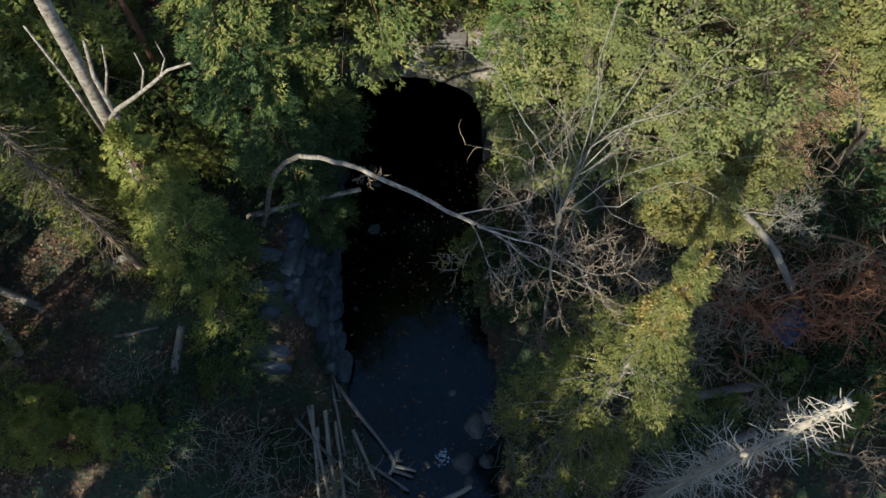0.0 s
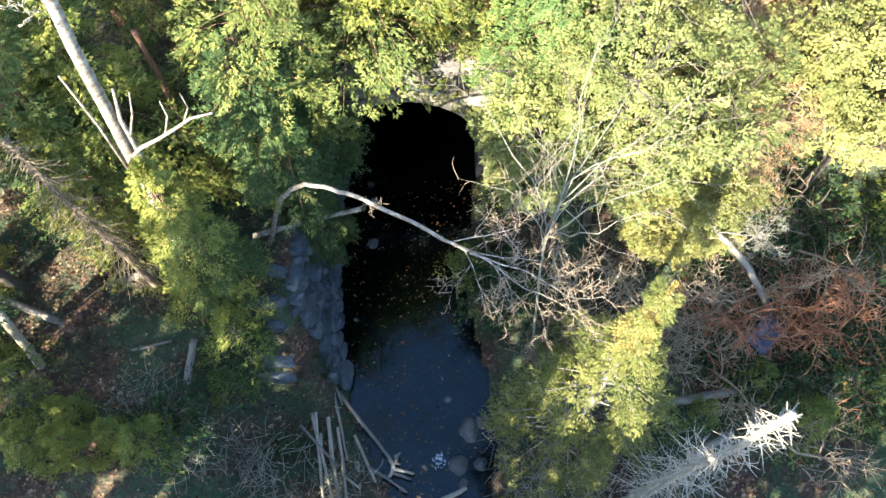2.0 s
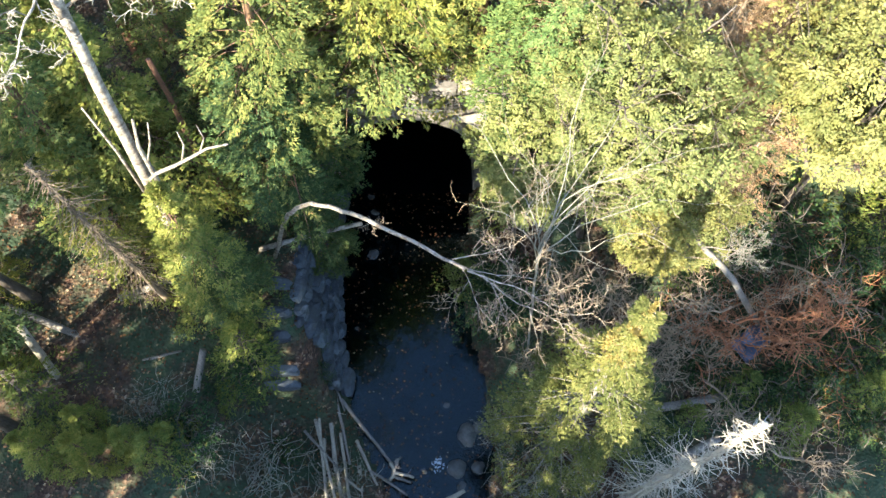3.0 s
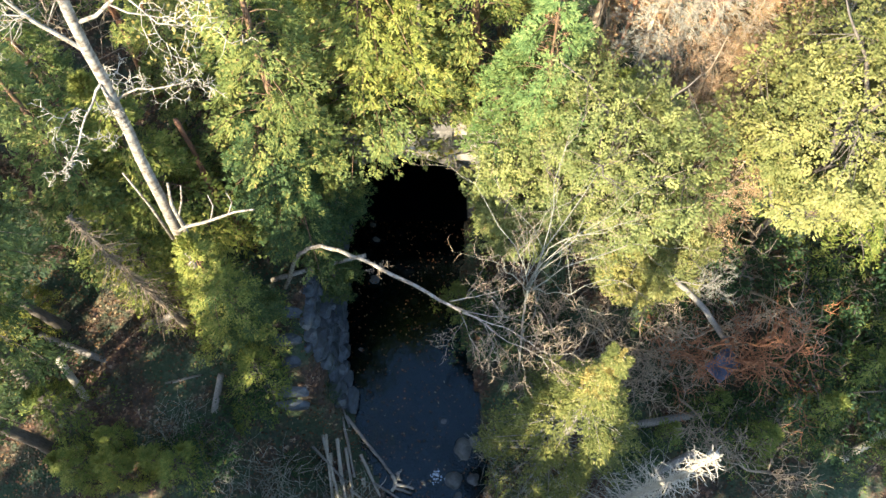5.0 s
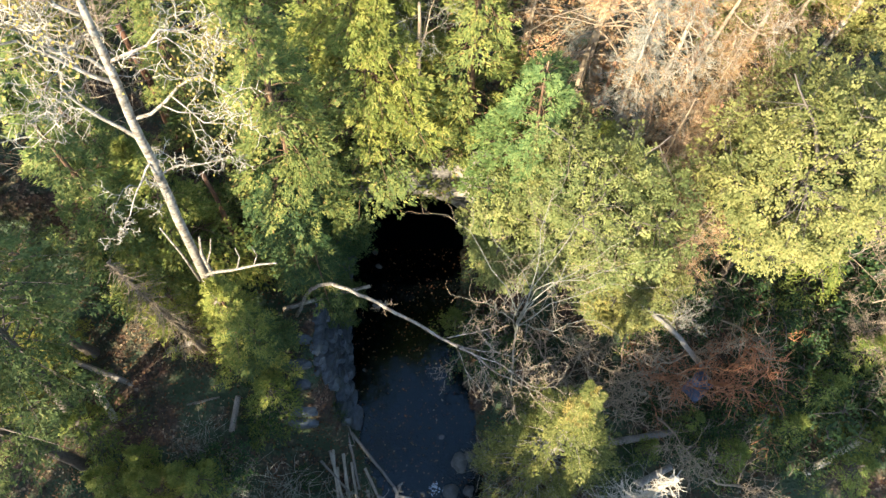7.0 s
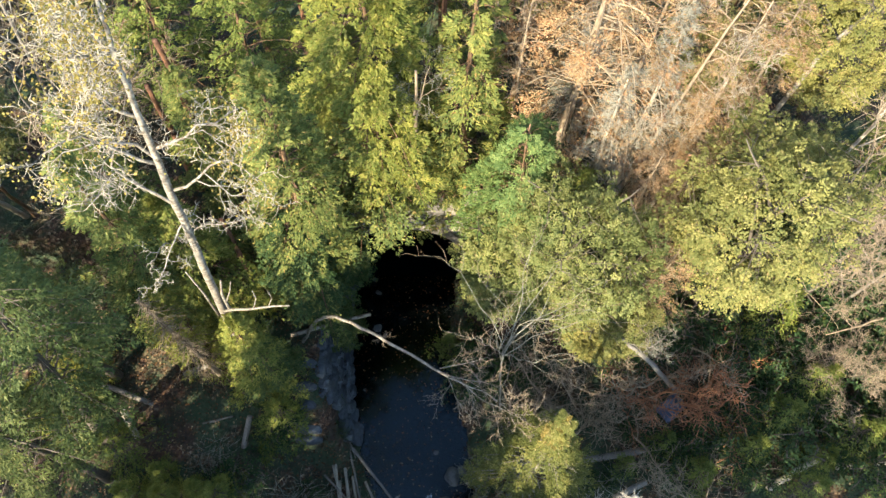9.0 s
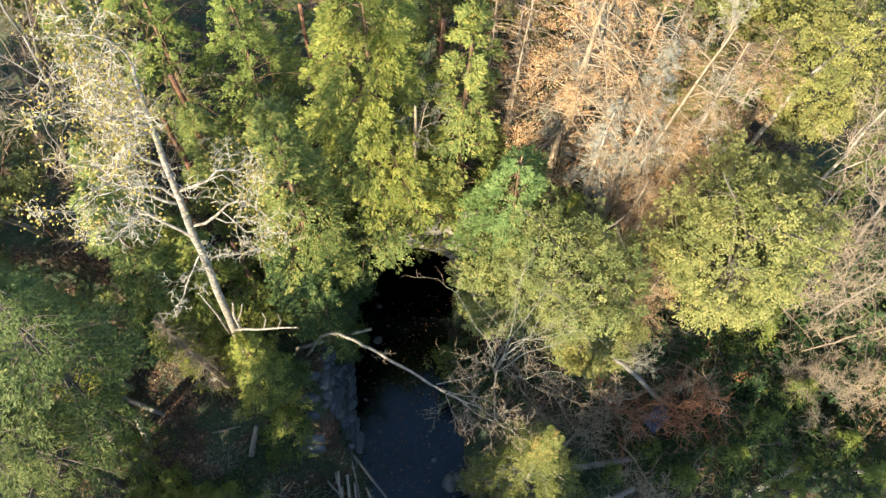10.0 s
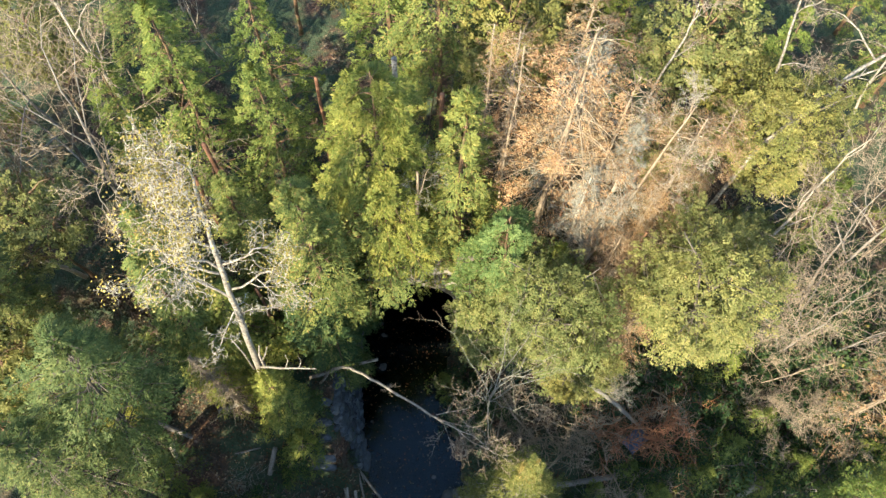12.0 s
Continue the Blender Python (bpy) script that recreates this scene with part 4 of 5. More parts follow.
again(thicket_tree, 16.6, 9.6, None, 260, 0.85)
tan_thicket = bare_tree(47, "bare_tree", "dense shaggy bare tree of pale tan twigs", "tree", (-0.25, -0.1, 1), 4.2, 0.05, 5, TWIG_TAN, TWIG_TAN, fork=0.2, spread=1.0, kids=5, shrink=0.62, thin=0.009, wander=0.2)
put(tan_thicket, 16.6, 7.6, None, 0, 0.85)
again(tan_thicket, 18.2, 7.6, None, 140, 1.0)
again(tan_thicket, 17.6, 9.0, None, 40, 1.0)
leaning_trunk(46, "pale dead tree leaning over bare thickets", [(19.0, 9.4, 4.0), (18.6, 9.4, 7.2), (17.0, 9.0, 8.0), (15.69, 8.7, 8.0), (13.6, 8.1, 8.0)], [0.07, 0.065, 0.055, 0.045, 0.015], TWIG_TAN, TWIG_TAN, [((15.2, 8.6, 8.0), (-0.6, -0.6, -0.1), 1.3, 0.02), ((16.2, 8.8, 8.0), (-0.5, -0.8, 0.0), 1.6, 0.025), ((14.6, 8.4, 8.0), (-0.6, 0.4, 0.2), 1.0, 0.015), ((16.8, 8.9, 8.0), (-0.2, 0.6, 0.3), 1.4, 0.02), ((17.4, 9.1, 7.9), (0.0, -0.9, 0.2), 1.7, 0.025)], "leaning_dead_tree", "dead tree")
pale_tree = bare_tree(44, "bare_tree", "slender bare tree with pale upright branches", "tree", (0.02, 0.05, 1), 8.5, 0.1, 5, PALE_WOOD, TWIG_TAN, fork=0.45, spread=0.6, kids=4, shrink=0.45, rise=0.5)
put(pale_tree, 13.2, 13.4, None, 0, 1.0)
again(thicket_tree, -13.2, 15.6, None, 40, 1.35)
again(thicket_tree, -11.8, 13.0, None, 300, 1.15)
again(thicket_tree, -15.4, 18.6, None, 170, 1.3)
again(pale_tree, -12.6, 18.6, None, 100, 1.2)
again(pale_tree, -15.0, 13.2, None, 190, 1.1)

white_snag = snag(51, "bleached dead spruce snag with short bristling branches", 12.7, 0.19, PALE_WOOD, 150, 1.35, 0.3, thick=0.013)
put(white_snag, 5.08, 2.13, 0.9)
lean_snag = snag(52, "grey dead conifer with drooping bare twigs", 7.4, 0.115, TWIG_TAN, 190, 1.8, 0.25, hang=0.75, thick=0.013)
put(lean_snag, -7.85, 7.8, 4.0, 0, 1.0, 1.0, (-3, -7))
log_between("pale leaning birch trunk in the shaded woods", (-10.9, 5.55, 3.5), (-10.0, 5.75, 7.8), 0.12, 0.1, PALE_WOOD, 31, 0.02, "leaning_birch", "tree")
bare_snag = snag(53, "tall bare dead spruce pole in the forest", 12.7, 0.065, TWIG_TAN, 90, 1.3, 0.3, thick=0.012)
put(bare_snag, 3.1, 16.0, None, 90, 1.0)
again(bare_snag, 2.3, 17.6, None, 200, 0.95)
again(bare_snag, 6.0, 17.0, None, 20, 0.8)


pine_trunk = snag(54, "bare rust-brown pine trunk with flaking bark in the woods", 8.0, 0.27, RUST_BARK, 14, 0.6, 0.4, "pine_trunk", thick=0.014)
put(pine_trunk, 12.2, 17.5, None, 0, 0.75)
for x, y, turn, s, tall in ((12.9, 17.9, 80, 0.7, 1.0), (11.8, 18.2, 160, 0.7, 1.0), (0.5, 17.4, 30, 0.95, 1.1), (-8.2, 15.4, 200, 1.0, 1.0), (-8.9, 14.8, 100, 0.9, 0.9), (-6.5, 10.9, 270, 0.7, 1.25), (8.7, 13.4, 310, 0.6, 1.0), (8.4, 15.6, 140, 0.8, 0.9), (-3.5, 18.0, 10, 0.9, 1.1), (-4.4, 18.6, 60, 0.8, 1.2), (5.6, 14.9, 240, 0.55, 1.1)):
    again(pine_trunk, x, y, None, turn, s, tall)
leaning_trunk(61, "white birch bent in an arch over the creek", [(-4.9, 9.14, 4.1), (-4.4, 8.97, 6), (-3.85, 8.8, 7.8), (-3.16, 8.54, 8.9), (-2.4, 7.95, 9.8), (-1.5, 7.25, 10.5), (-0.5, 6.6, 10.8), (0.56, 5.86, 11.03)], [0.066, 0.062, 0.058, 0.054, 0.05, 0.046, 0.042, 0.034], WHITE_BARK, TWIG_TAN,
              [((0.5, 6.02, 10.88), (1.0, -0.35, 0.0), 1.6, 0.015), ((0.56, 5.98, 10.9), (1.0, -0.85, -0.05), 2.0, 0.022), ((0.45, 6.05, 10.85), (0.75, -0.7, -0.35), 1.3, 0.012), ((-1.5, 7.4, 10.4), (0.15, -0.45, -0.9), 0.5, 0.014), ((0.3, 6.2, 10.8), (0.9, 0.15, 0.05), 1.3, 0.015), ((0.6, 5.85, 11.0), (1.0, -0.6, 0.05), 2.2, 0.02)], kids=4)
log_between("white birch log propped across the creek bank", (-5.35, 9.35, 4.35), (-2.27, 10.19, 4.42), 0.085, 0.065, WHITE_BARK, 2, 0.02, "birch_log")
leaning_trunk(62, "big white birch leaning out with bare twisted limbs", [(11.6, 15.0, 6.5), (12.0, 15.3, 11), (12.67, 15.78, 13.9), (13.75, 16.47, 14.3), (15.0, 17.24, 14.6), (16.02, 18.14, 15.2), (17.6, 18.9, 15.6)], [0.1, 0.09, 0.085, 0.085, 0.085, 0.08, 0.05], WHITE_BARK, TWIG_TAN,
              [((15.6, 17.8, 15.0), (0.4, -0.2, 0.5), 1.5, 0.05), ((16.9, 18.6, 15.4), (-0.8, 0.3, 0.6), 2.6, 0.045), ((14.4, 16.9, 14.4), (-0.1, 0.7, 0.7), 1.8, 0.03), ((17.5, 18.9, 15.6), (1, 0.6, 0.2), 2.5, 0.05)], kids=3)
leaning_trunk(63, "pale dead tree leaning with a shaggy tangle of twigs", [(7.0, 14.0, 6.2), (7.7, 14.4, 9.5), (8.3, 14.8, 13), (9.1, 15.3, 17)], [0.085, 0.075, 0.055, 0.025], TWIG_TAN, PALE_WOOD,
              [((8.6, 15, 14.6), (0.4, -0.5, 0.2), 1.5, 0.02), ((8.8, 15.1, 15.6), (-0.5, 0.2, 0.3), 1.4, 0.02), ((8.9, 15.2, 16.2), (0.4, 0.4, 0.4), 1.4, 0.02), ((8.4, 14.9, 13.5), (0.1, -0.8, -0.2), 1.5, 0.02), ((8.2, 14.7, 12.4), (-0.7, -0.3, 0.1), 1.3, 0.02), ((8.0, 14.6, 11.4), (0.7, -0.4, -0.1), 1.3, 0.02), ((8.5, 14.9, 14.0), (0.8, 0.2, 0.3), 1.4, 0.02), ((7.8, 14.5, 10.2), (-0.4, -0.6, -0.4), 1.2, 0.02), ((9.0, 15.2, 16.6), (0.2, 0.2, 1), 1.0, 0.02)], "leaning_dead_tree", "dead tree")
leaning_trunk(64, "grey leaning trunk half hidden by oak leaves", [(9.9, 7.3, 3.0), (8.1, 7.7, 6.0), (7.0, 8.05, 7.2), (6.5, 8.3, 7.5)], [0.1, 0.09, 0.08, 0.05], GREY_BARK, TWIG_GREY, [((7.6, 7.85, 6.5), (0.3, 0.6, 0.5), 1.2, 0.02), ((6.9, 8.05, 7.3), (0.6, -0.2, 0.5), 1.2, 0.02)], "leaning_dead_tree", "dead tree")
leaning_trunk(65, "slender white birch stem above the trees", [(13.9, 18.6, 7), (13.7, 18.5, 12), (13.57, 18.48, 14), (12.76, 18.14, 17), (12.6, 18.6, 19)], [0.07, 0.06, 0.06, 0.045, 0.03], WHITE_BARK, TWIG_TAN, [((12.65, 18.4, 18), (0.5, 0.3, 1), 2, 0.03), ((13.2, 18.3, 15.4), (0.8, -0.3, 0.5), 1.6, 0.025)])
leaning_trunk(66, "thin pale birch pole leaning in the forest", [(8.8, 18.7, 7), (8.95, 18.57, 14), (9.06, 18.1, 17), (9.2, 18.4, 18.5)], [0.045, 0.04, 0.035, 0.02], WHITE_BARK, TWIG_TAN, [((9.1, 18.2, 17.5), (0.3, 0.3, 1), 1.6, 0.02), ((9.0, 18.4, 15.5), (0.7, 0.2, 0.6), 1.3, 0.018)])
leaning_trunk(67, "broken white birch trunk in the forest", [(-1.2, 17.6, 6.3), (-1.25, 17.5, 12), (-1.2, 17.4, 16.8)], [0.13, 0.12, 0.1], WHITE_BARK, TWIG_TAN, [])
log_between("pale barkless log on the slope", (7.3, 12.2, 8.3), (8.95, 14.0, 8.55), 0.12, 0.1, PALE_WOOD, 3, stubs=2)
log_between("grey fallen trunk across the wet ground", (5.7, 4.9, 1.75), (12.0, 5.75, 3.1), 0.14, 0.11, GREY_BARK, 4, stubs=3)
log_between("weathered grey log lying in the shade", (7.2, 3.5, 1.75), (8.5, 4.1, 2.05), 0.13, 0.12, GREY_BARK, 5)
log_between("fallen grey birch log on leaf litter", (-9.3, 7.85, 4.25), (-7.4, 8.5, 4.35), 0.12, 0.1, GREY_BARK, 6)
log_between("grey trunk leaning over leaf litter", (-10.0, 6.6, 4.1), (-12.2, 7.4, 4.9), 0.11, 0.1, GREY_BARK, 7)
log_between("short broken stump leaning in the brush", (-6.9, 5.2, 3.7), (-6.6, 6.2, 4.5), 0.11, 0.1, GREY_BARK, 8, name="broken_stump", category="stump")
log_between("thin fallen branch on the forest floor", (-8.4, 6.0, 4.1), (-7.3, 6.25, 4.2), 0.05, 0.03, GREY_BARK, 9, name="fallen_branch", category="branch")
log_between("curved pale log among green shrubs", (15.0, 4.3, 4.1), (19.0, 4.6, 4.8), 0.13, 0.1, PALE_WOOD, 10, 0.06)
log_between("pale broken log end in the shrubs", (12.6, 3.6, 3.4), (14.1, 4.5, 4.6), 0.13, 0.12, PALE_WOOD, 12)

# ---- driftwood on the creek's edge ----
POLES = [((-4.0, 8.1, 0.55), (-3.0, 5.3, 0.6), 0.035), ((-3.75, 6.5, 0.6), (-2.9, 2.3, 0.75), 0.06), ((-3.5, 6.2, 0.7), (-3.2, 3.4, 0.7), 0.045), ((-3.15, 5.7, 0.55), (-1.45, 3.65, 0.35), 0.06),
         ((-3.9, 5.0, 0.8), (-3.1, 2.4, 0.9), 0.05), ((-2.6, 4.4, 0.4), (-1.9, 3.0, 0.3), 0.05), ((-2.15, 3.45, 0.35), (-0.95, 2.7, 0.3), 0.04), ((-3.6, 4.4, 0.75), (-3.4, 2.6, 0.85), 0.045),
         ((-1.4, 3.4, 0.3), (-0.75, 3.25, 0.25), 0.05), ((-1.45, 3.3, 0.28), (-0.85, 3.1, 0.22), 0.045), ((0.05, 2.45, 0.2), (0.85, 2.85, 0.25), 0.08), ((-2.5, 3.6, 0.4), (-2.3, 2.2, 0.45), 0.07),
         ((-3.45, 6.4, 0.65), (-2.75, 3.6, 0.65), 0.05), ((-3.85, 5.6, 0.8), (-3.35, 2.3, 0.9), 0.045), ((-3.1, 4.6, 0.6), (-2.7, 2.4, 0.6), 0.05), ((-4.2, 4.6, 1.0), (-3.0, 3.4, 0.8), 0.04), ((-2.9, 3.2, 0.6), (-1.9, 2.5, 0.4), 0.035)]
for k, (a, b, r) in enumerate(POLES):
    tagged(log_between("bleached bare driftwood pole on the creek bank", a, b, r * 1.15, r * 0.8, PALE_WOOD if k % 3 else GREY_BARK, 70 + k, 0.05, "driftwood_pole", "driftwood", stubs=1 if k % 2 else 0), group="driftwood poles")
leaning_trunk(80, "forked driftwood branch end at the water", [(-1.5, 3.7, 0.35), (-1.35, 3.45, 0.32), (-1.5, 3.15, 0.3)], [0.06, 0.07, 0.05], PALE_WOOD, PALE_WOOD, [((-1.4, 3.5, 0.33), (1, 0.5, 0.1), 0.3, 0.03)], "driftwood_branch", "driftwood")


def brush(seed, label, reach, height, count, material, name="brush_pile", category="brush", radius=0.008):
    """A heap of crooked dead twigs."""
    rng = np.random.default_rng(seed)
    lines = []
    for _ in range(count):
        a, d = rng.uniform(0, 6.283), rng.uniform(0, reach)
        p = np.array([math.cos(a) * d, math.sin(a) * d, rng.uniform(0, height)])
        way = unit(rng, 1)[0] * np.array([1, 1, 0.45])
        line, _ = bent(rng, p, way / np.linalg.norm(way), rng.uniform(0.4, 1.3), 5, 0.22)
        line[:, 2] = np.maximum(line[:, 2], 0.0)
        lines.append((line, np.linspace(radius * rng.uniform(0.7, 1.6), 0.005, 6)))
    heap = part(name, tubes(lines, 4), material, None)
    return tagged(heap, label, category, kind="stuff")


heap = brush(90, "tangle of grey dead brush beside the creek", 1.2, 0.9, 170, TWIG_GREY)
put(heap, -5.2, 3.0)
for x, y, turn, s in ((-3.2, 2.9, 80, 0.9), (-6.6, 3.4, 160, 0.8), (3.0, 2.8, 200, 1.1), (4.6, 3.3, 20, 1.1), (6.6, 3.0, 110, 1.2), (2.2, 4.6, 310, 0.7), (-7.8, 4.6, 20, 0.7)):
    put(copy_thing(heap, Matrix()), x, y, None, turn, s)

red_bush = bare_tree(95, "bare_bush", "leafless red-brown bush catching the low sun", "bush", (0.25, 0.1, 1), 2.0, 0.06, 4, TWIG_RED, TWIG_RED, fork=0.05, spread=1.05, kids=5, shrink=0.7, wander=0.22, thin=0.0095)
put(red_bush, 9.7, 7.0, None, 0, 1.6, 1.0, (18, 28))
for x, y, turn, s in ((10.9, 7.4, 90, 1.35), (9.0, 7.1, 200, 1.25), (8.0, 6.9, 140, 1.2)):
    again(red_bush, x, y, None, turn, s)
tan_bush = bare_tree(96, "bare_bush", "leafless tan-grey bush of crossing twigs", "bush", (-0.1, 0.1, 1), 2.2, 0.05, 4, TWIG_TAN, TWIG_TAN, fork=0.05, spread=1.05, kids=5, shrink=0.68, wander=0.2, thin=0.01)
put(tan_bush, 5.2, 6.9, None, 0, 1.4)
for x, y, turn, s in ((6.6, 6.6, 80, 1.5), (7.7, 6.3, 150, 1.3), (4.2, 6.9, 220, 1.3), (3.2, 6.2, 300, 1.3), (10.8, 3.3, 40, 1.3), (7.2, 7.2, 30, 1.4), (9.4, 8.0, 70, 1.4), (8.2, 9.0, 20, 1.6), (9.2, 9.5, 170, 1.5), (7.4, 8.6, 290, 1.3)):
    again(tan_bush, x, y, None, turn, s)

# ---- undergrowth ----
shrub = broadleaf(101, "shrub", "low dark green shrub in the shade", "shrub", 1.7, 0.95, 0.25, SHRUB_LEAF, DARK_BARK, 46, 55, 0.27, (0.08, 0.05))
put(shrub, -5.6, 6.0)
sapling = conifer(102, "hemlock_sapling", "small green hemlock sapling on the forest floor", "sapling", 2.4, 0.9, 0.2, MID_GREEN, DARK_BARK, 40, 90, 0.3, (0.09, 0.036))
put(sapling, -5.3, 6.1, 4.0)
rng = np.random.default_rng(77)
for x, y, s in ((-6.9, 3.9, 1.0), (-12.2, 6.0, 1.0), (-5.4, 6.4, 0.6), (10.2, 5.2, 1.2), (11.3, 5.9, 1.2), (12.6, 6.6, 1.3), (9.2, 4.6, 1.0), (13.6, 5.4, 1.4), (12.2, 4.2, 1.1),
                (14.9, 6.4, 1.4), (11.7, 8.6, 1.3), (13.0, 8.4, 1.4), (1.9, 8.3, 1.0), (2.7, 8.9, 1.1), (1.8, 9.7, 0.9), (3.9, 8.3, 1.0), (6.6, 4.1, 0.7), (8.0, 5.9, 0.7), (16.5, 5.5, 1.5), (15.6, 4.3, 1.2), (-4.6, 3.9, 0.5), (-3.7, 7.3, 0.35), (-3.55, 6.2, 0.35),
                (15.2, 8.0, 1.7), (16.6, 8.8, 1.8), (18.0, 8.2, 1.8), (17.4, 10.4, 1.9), (15.6, 10.2, 1.8), (18.8, 9.8, 1.8), (16.4, 12.0, 1.9), (18.2, 12.4, 1.9), (14.3, 10.6, 1.6), (17.8, 6.4, 1.6), (13.9, 12.4, 1.7), (18.9, 6.9, 1.5), (-9.2, 9.2, 0.9), (-10.6, 9.6, 1.1), (-7.4, 9.4, 0.8), (8.6, 8.8, 1.6), (7.9, 9.4, 1.5), (9.4, 9.8, 1.6), (8.9, 11.9, 1.4), (7.2, 10.2, 1.3)):
    again(shrub, x, y, None, rng.uniform(0, 360), s * rng.uniform(0.85, 1.15))
for x, y, s in ((9.0, 5.4, 0.8), (10.0, 4.2, 1.0), (11.8, 4.9, 1.1), (12.9, 6.0, 1.2), (14.0, 7.0, 1.3), (7.6, 4.6, 0.7), (13.6, 3.6, 1.0), (15.2, 5.2, 1.3), (-6.0, 5.3, 0.7), (-7.3, 3.4, 0.9), (-10.9, 5.0, 1.2), (14.2, 4.6, 0.9), (12.8, 9.6, 1.4), (2.4, 12.6, 1.2), (0.9, 10.0, 0.9), (7.6, 9.6, 1.4), (-0.8, 14.9, 0.9), (-3.0, 14.6, 1.2), (3.6, 13.2, 1.2), (5.5, 13.2, 1.4), (11.2, 12.8, 1.8)):
    again(sapling, x, y, None, rng.uniform(0, 360), s)


def scattered_leaves():
    rng = np.random.default_rng(9)
    n = 34000
    x, y = rng.uniform(-15, 16, n), rng.uniform(2, 22, n)
    keep = rng.random(n) < np.where((x > left_edge(y)) & (x < right_edge(y)) & (y < 13.5), 0.28, 1.0)
    x, y = x[keep], y[keep]
    wet = (x > left_edge(y)) & (x < right_edge(y)) & (y < 13.6)
    z = np.where(wet, 0.035, height_field(x, y) + 0.05)
    at = np.stack([x, y, z], 1)
    way = rng.normal(size=at.shape) * np.array([1, 1, 0.2])
    up = np.array([0, 0, 1.0]) + rng.normal(size=at.shape) * np.where(wet, 0.05, 0.35)[:, None]
    ob = part("fallen_leaves", leaf_cards(rng, at, way, up, 0.085, 0.06), LITTER_LEAF)
    tagged(ob, "scattered brown autumn leaves on ground and water", "leaves", kind="stuff")


scattered_leaves()


def splash():
    rng = np.random.default_rng(4)
    n = 50
    a, d = rng.uniform(0, 6.283, n), np.abs(rng.normal(size=n)) * 0.13
    at = np.stack([0.08 + d * np.cos(a) - 0.02, 3.72 + d * np.sin(a) * 1.3, 0.03 + 0.02 * rng.random(n)], 1)
    ob = part("foam", leaf_cards(rng, at, rng.normal(size=at.shape) * np.array([1, 1, 0.1]), np.array([0, 0, 1.0]) + rng.normal(size=at.shape) * 0.2, 0.07, 0.05), FOAM)
    tagged(ob, "small white splash of foam over a stone", "foam", kind="stuff")


splash()


def blue_crate():
    """A crumpled blue plastic sheet caught in the bushes."""
    m, t, p, out = nodes_of("faded_blue_plastic")
    t.links.new(ramp(t, noise_of(t, place(t), 5.0), [(0.3, (0.025, 0.04, 0.08)), (0.7, (0.07, 0.1, 0.17))]), p.inputs["Base Color"])
    p.inputs["Roughness"].default_value = 0.4
    bm = bmesh.new()
    bmesh.ops.create_grid(bm, x_segments=14, y_segments=8, size=0.5)
    for v in bm.verts:
        v.co.z = 0.16 * noise.noise(v.co * 3.1) + 0.06 * noise.noise(v.co * 9)
    bmesh.ops.solidify(bm, geom=bm.faces[:], thickness=0.02)
    ob = part("plastic_sheet", bm, m, None, smooth=True)
    ob.matrix_basis = pose(9.5, 6.75, height_at(9.5, 6.75) + 0.32, 12, -8, 40) @ Matrix.Diagonal((1.1, 0.75, 1, 1))
    tagged(ob, "crumpled faded blue plastic sheet lying under bare bushes", "plastic sheet")


blue_crate()

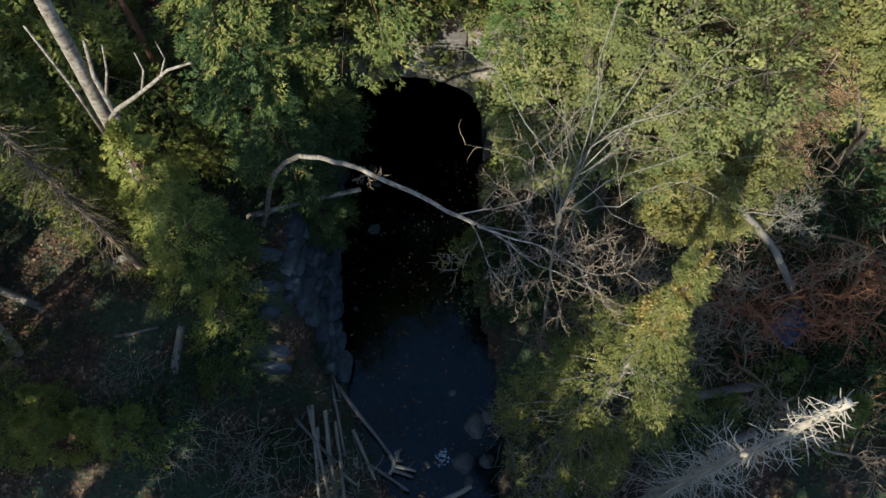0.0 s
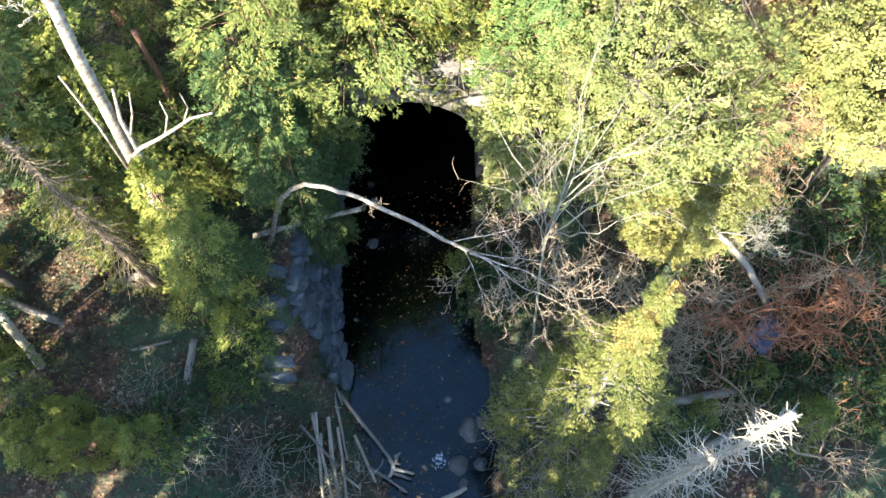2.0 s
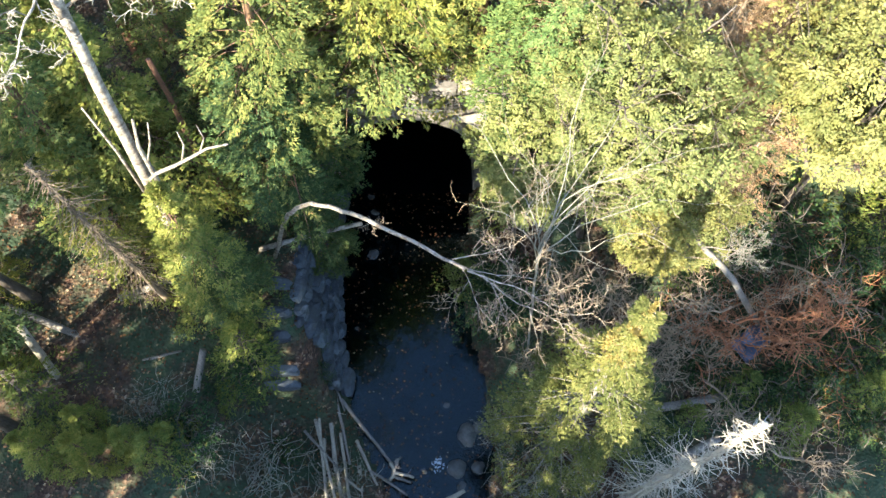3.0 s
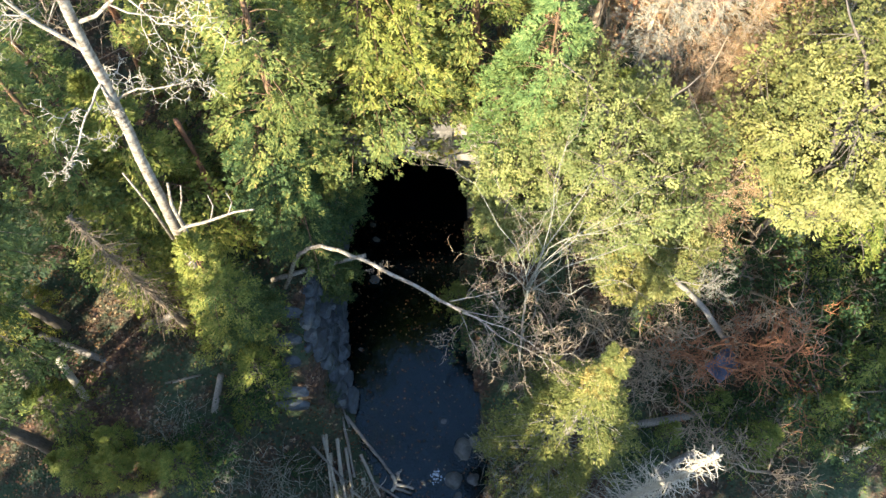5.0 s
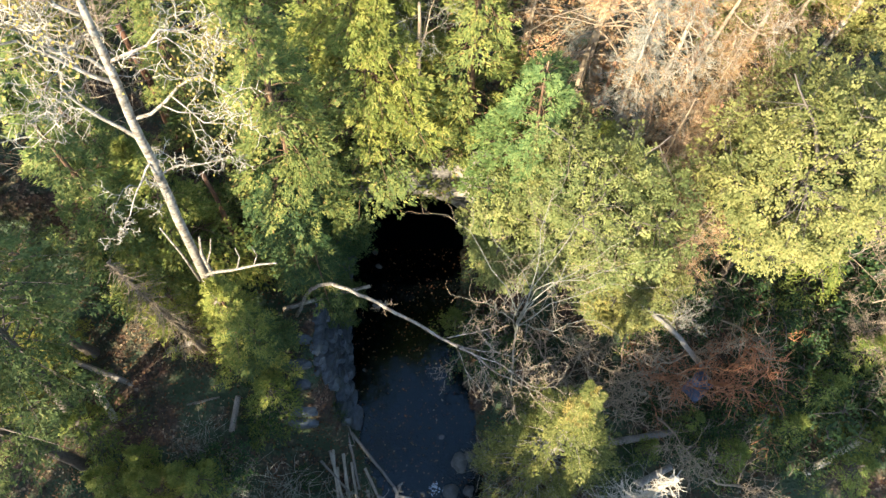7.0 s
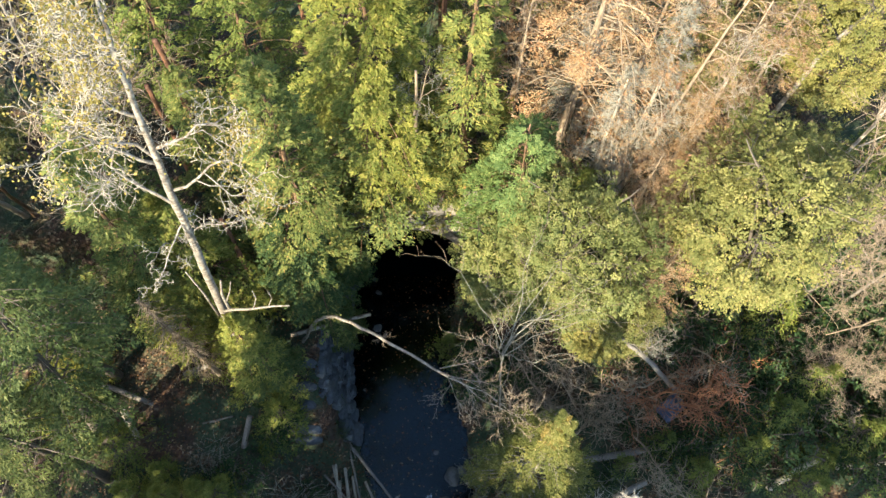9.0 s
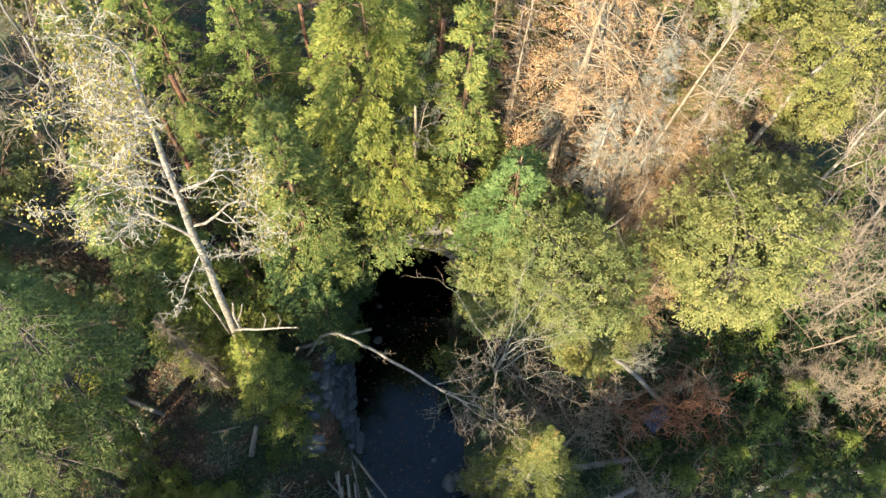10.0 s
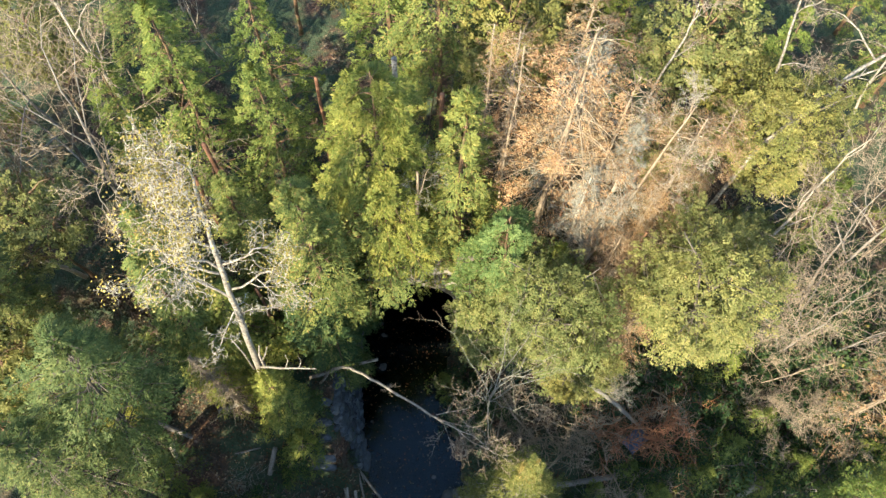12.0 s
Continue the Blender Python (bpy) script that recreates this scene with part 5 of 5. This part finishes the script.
# ---- the woods around ----
def woods():
    far_green = conifer(111, "spruce_tree", "fresh green conifer in the woods", "tree", 13, 2.6, 2.0, MID_GREEN, MOSSY_BARK, 80, 260, 0.3, (0.13, 0.062), spray=0.5)
    far_yellow = conifer(112, "hemlock_tree", "yellow-green hemlock in the woods", "tree", 12, 2.7, 1.5, YELLOW_GREEN, MOSSY_BARK, 80, 260, 0.4, (0.13, 0.062), round_top=1.0, spray=0.5)
    far_oak = broadleaf(113, "oak_tree", "oak with yellowing leaves in the woods", "tree", 11.5, 2.7, 3.5, OAK_LEAF, MOSSY_BARK, 150, 140, 0.5, (0.12, 0.075))
    far_rust = conifer(114, "dead_conifer", "dead rust-brown conifer in the woods", "dead tree", 12, 2.0, 2.0, RUST_LEAF, TWIG_TAN, 80, 80, 0.3, (0.12, 0.04))
    green = [(far_green, 13), (far_yellow, 12), (far_green, 13), (far_oak, 11.5), (far_yellow, 12)]
    other = [(far_rust, 12), (bare_snag, 12.7), (pale_tree, 13), (far_rust, 12)]
    rng = np.random.default_rng(123)
    placed = [(-4, 11), (-4, 9.5), (-2, 14.9), (1.5, 14.9), (5, 10.7), (10.2, 10.7), (4.9, 15.8), (6.9, 15.6), (3.4, 18), (-6, 16.4), (-9.2, 17.8), (-7, 20.2), (3.2, 11.9), (-13.2, 15.6), (-11.8, 13), (13.2, 13.2), (14.6, 8.6), (15.6, 11.2), (-11.5, 5.6), (-12.6, 9.6), (14, 16.6), (-4.2, 18.3), (-3.6, 20.2), (-4.6, 22.2), (-8.3, 15.2), (-9, 13.4), (-8.6, 18.6)]

    def wood(count, xs, ys, tops, gap, mixed=0.28):
        done = 0
        for _ in range(count * 40):
            x, y = rng.uniform(*xs), rng.uniform(*ys)
            if all((x - a) ** 2 + (y - b) ** 2 > gap * gap for a, b in placed):
                placed.append((x, y))
                kinds = other if rng.random() < mixed else green
                tree, tall = kinds[rng.integers(len(kinds))]
                again(tree, x, y, None, rng.uniform(0, 360), min(1.5, max(0.65, (rng.uniform(*tops) - height_at(x, y)) / tall)))
                done += 1
                if done >= count:
                    return

    for k, (tree, tall) in enumerate(((far_green, 13), (far_yellow, 12), (far_oak, 11.5), (far_rust, 12))):
        x, y = ((-1.7, 22.6), (0.6, 21.2), (10.8, 20.4), (6.2, 20.2))[k]
        put(tree, x, y, None, 0, 1.0)
        placed.append((x, y))
    wood(44, (-26, 27), (18, 31), (14, 19), 2.4, 0.3)
    wood(14, (-24, -13), (4, 19), (13, 18), 2.4, 0.25)
    wood(14, (16.5, 28), (3, 19), (12, 16), 2.4, 0.35)
    # coarse tree for the added shade rows, never in view
    thin = conifer(115, "hemlock_tree", "unseen hemlock added behind the camera to shade the creek", "tree", 12, 2.7, 1.5, YELLOW_GREEN, MOSSY_BARK, 42, 40, 0.4, (0.45, 0.28), round_top=1.0)
    return put(thin, 0.8, -6.2, None, 0, 1.5)


shade_tree = woods()

# unseen trees added behind the camera, towards the sun, to lay shade over the creek; each row: where the shade's edge
# falls, and how high
SHADE = [(-15, 6, 5.5), (-13, 6, 5.5), (-11.4, 5, 4.4), (-9.6, 5, 4.4), (-8.2, 6, 5.2), (-6.6, 7.6, 6.4), (-4.9, 7, 9.6), (-4.1, 7, 10.6), (-2.8, 7, 10.8), (-1.4, 7, 10.4), (0, 7, 10.4), (1.4, 7, 10.4), (2.7, 7.4, 9.8),
         (1.9, 3.4, 7.2), (3, 3.5, 7.4), (4.2, 3.4, 7.4), (5.7, 2.2, 9.0), (6.3, 4.6, 9.2), (8, 5.5, 9.0), (9.5, 6, 8.2), (11, 6.5, 8.0), (12.5, 6, 8.5), (14, 5.5, 8.0), (16, 5.5, 7.2), (18, 6, 6.6)]
for k, (x, y, edge) in enumerate(SHADE):
    for away in (14.5 + 0.8 * (k % 2), 19.5):
        bx, by = x - away * math.sin(-SUN_TURN), y - away * math.cos(SUN_TURN)
        tall = (edge + 0.8 + away * math.tan(SUN_EL) - height_at(bx, by)) / 12
        again(shade_tree, bx, by, None, 47 * k + away, 0.82, tall / 0.82)
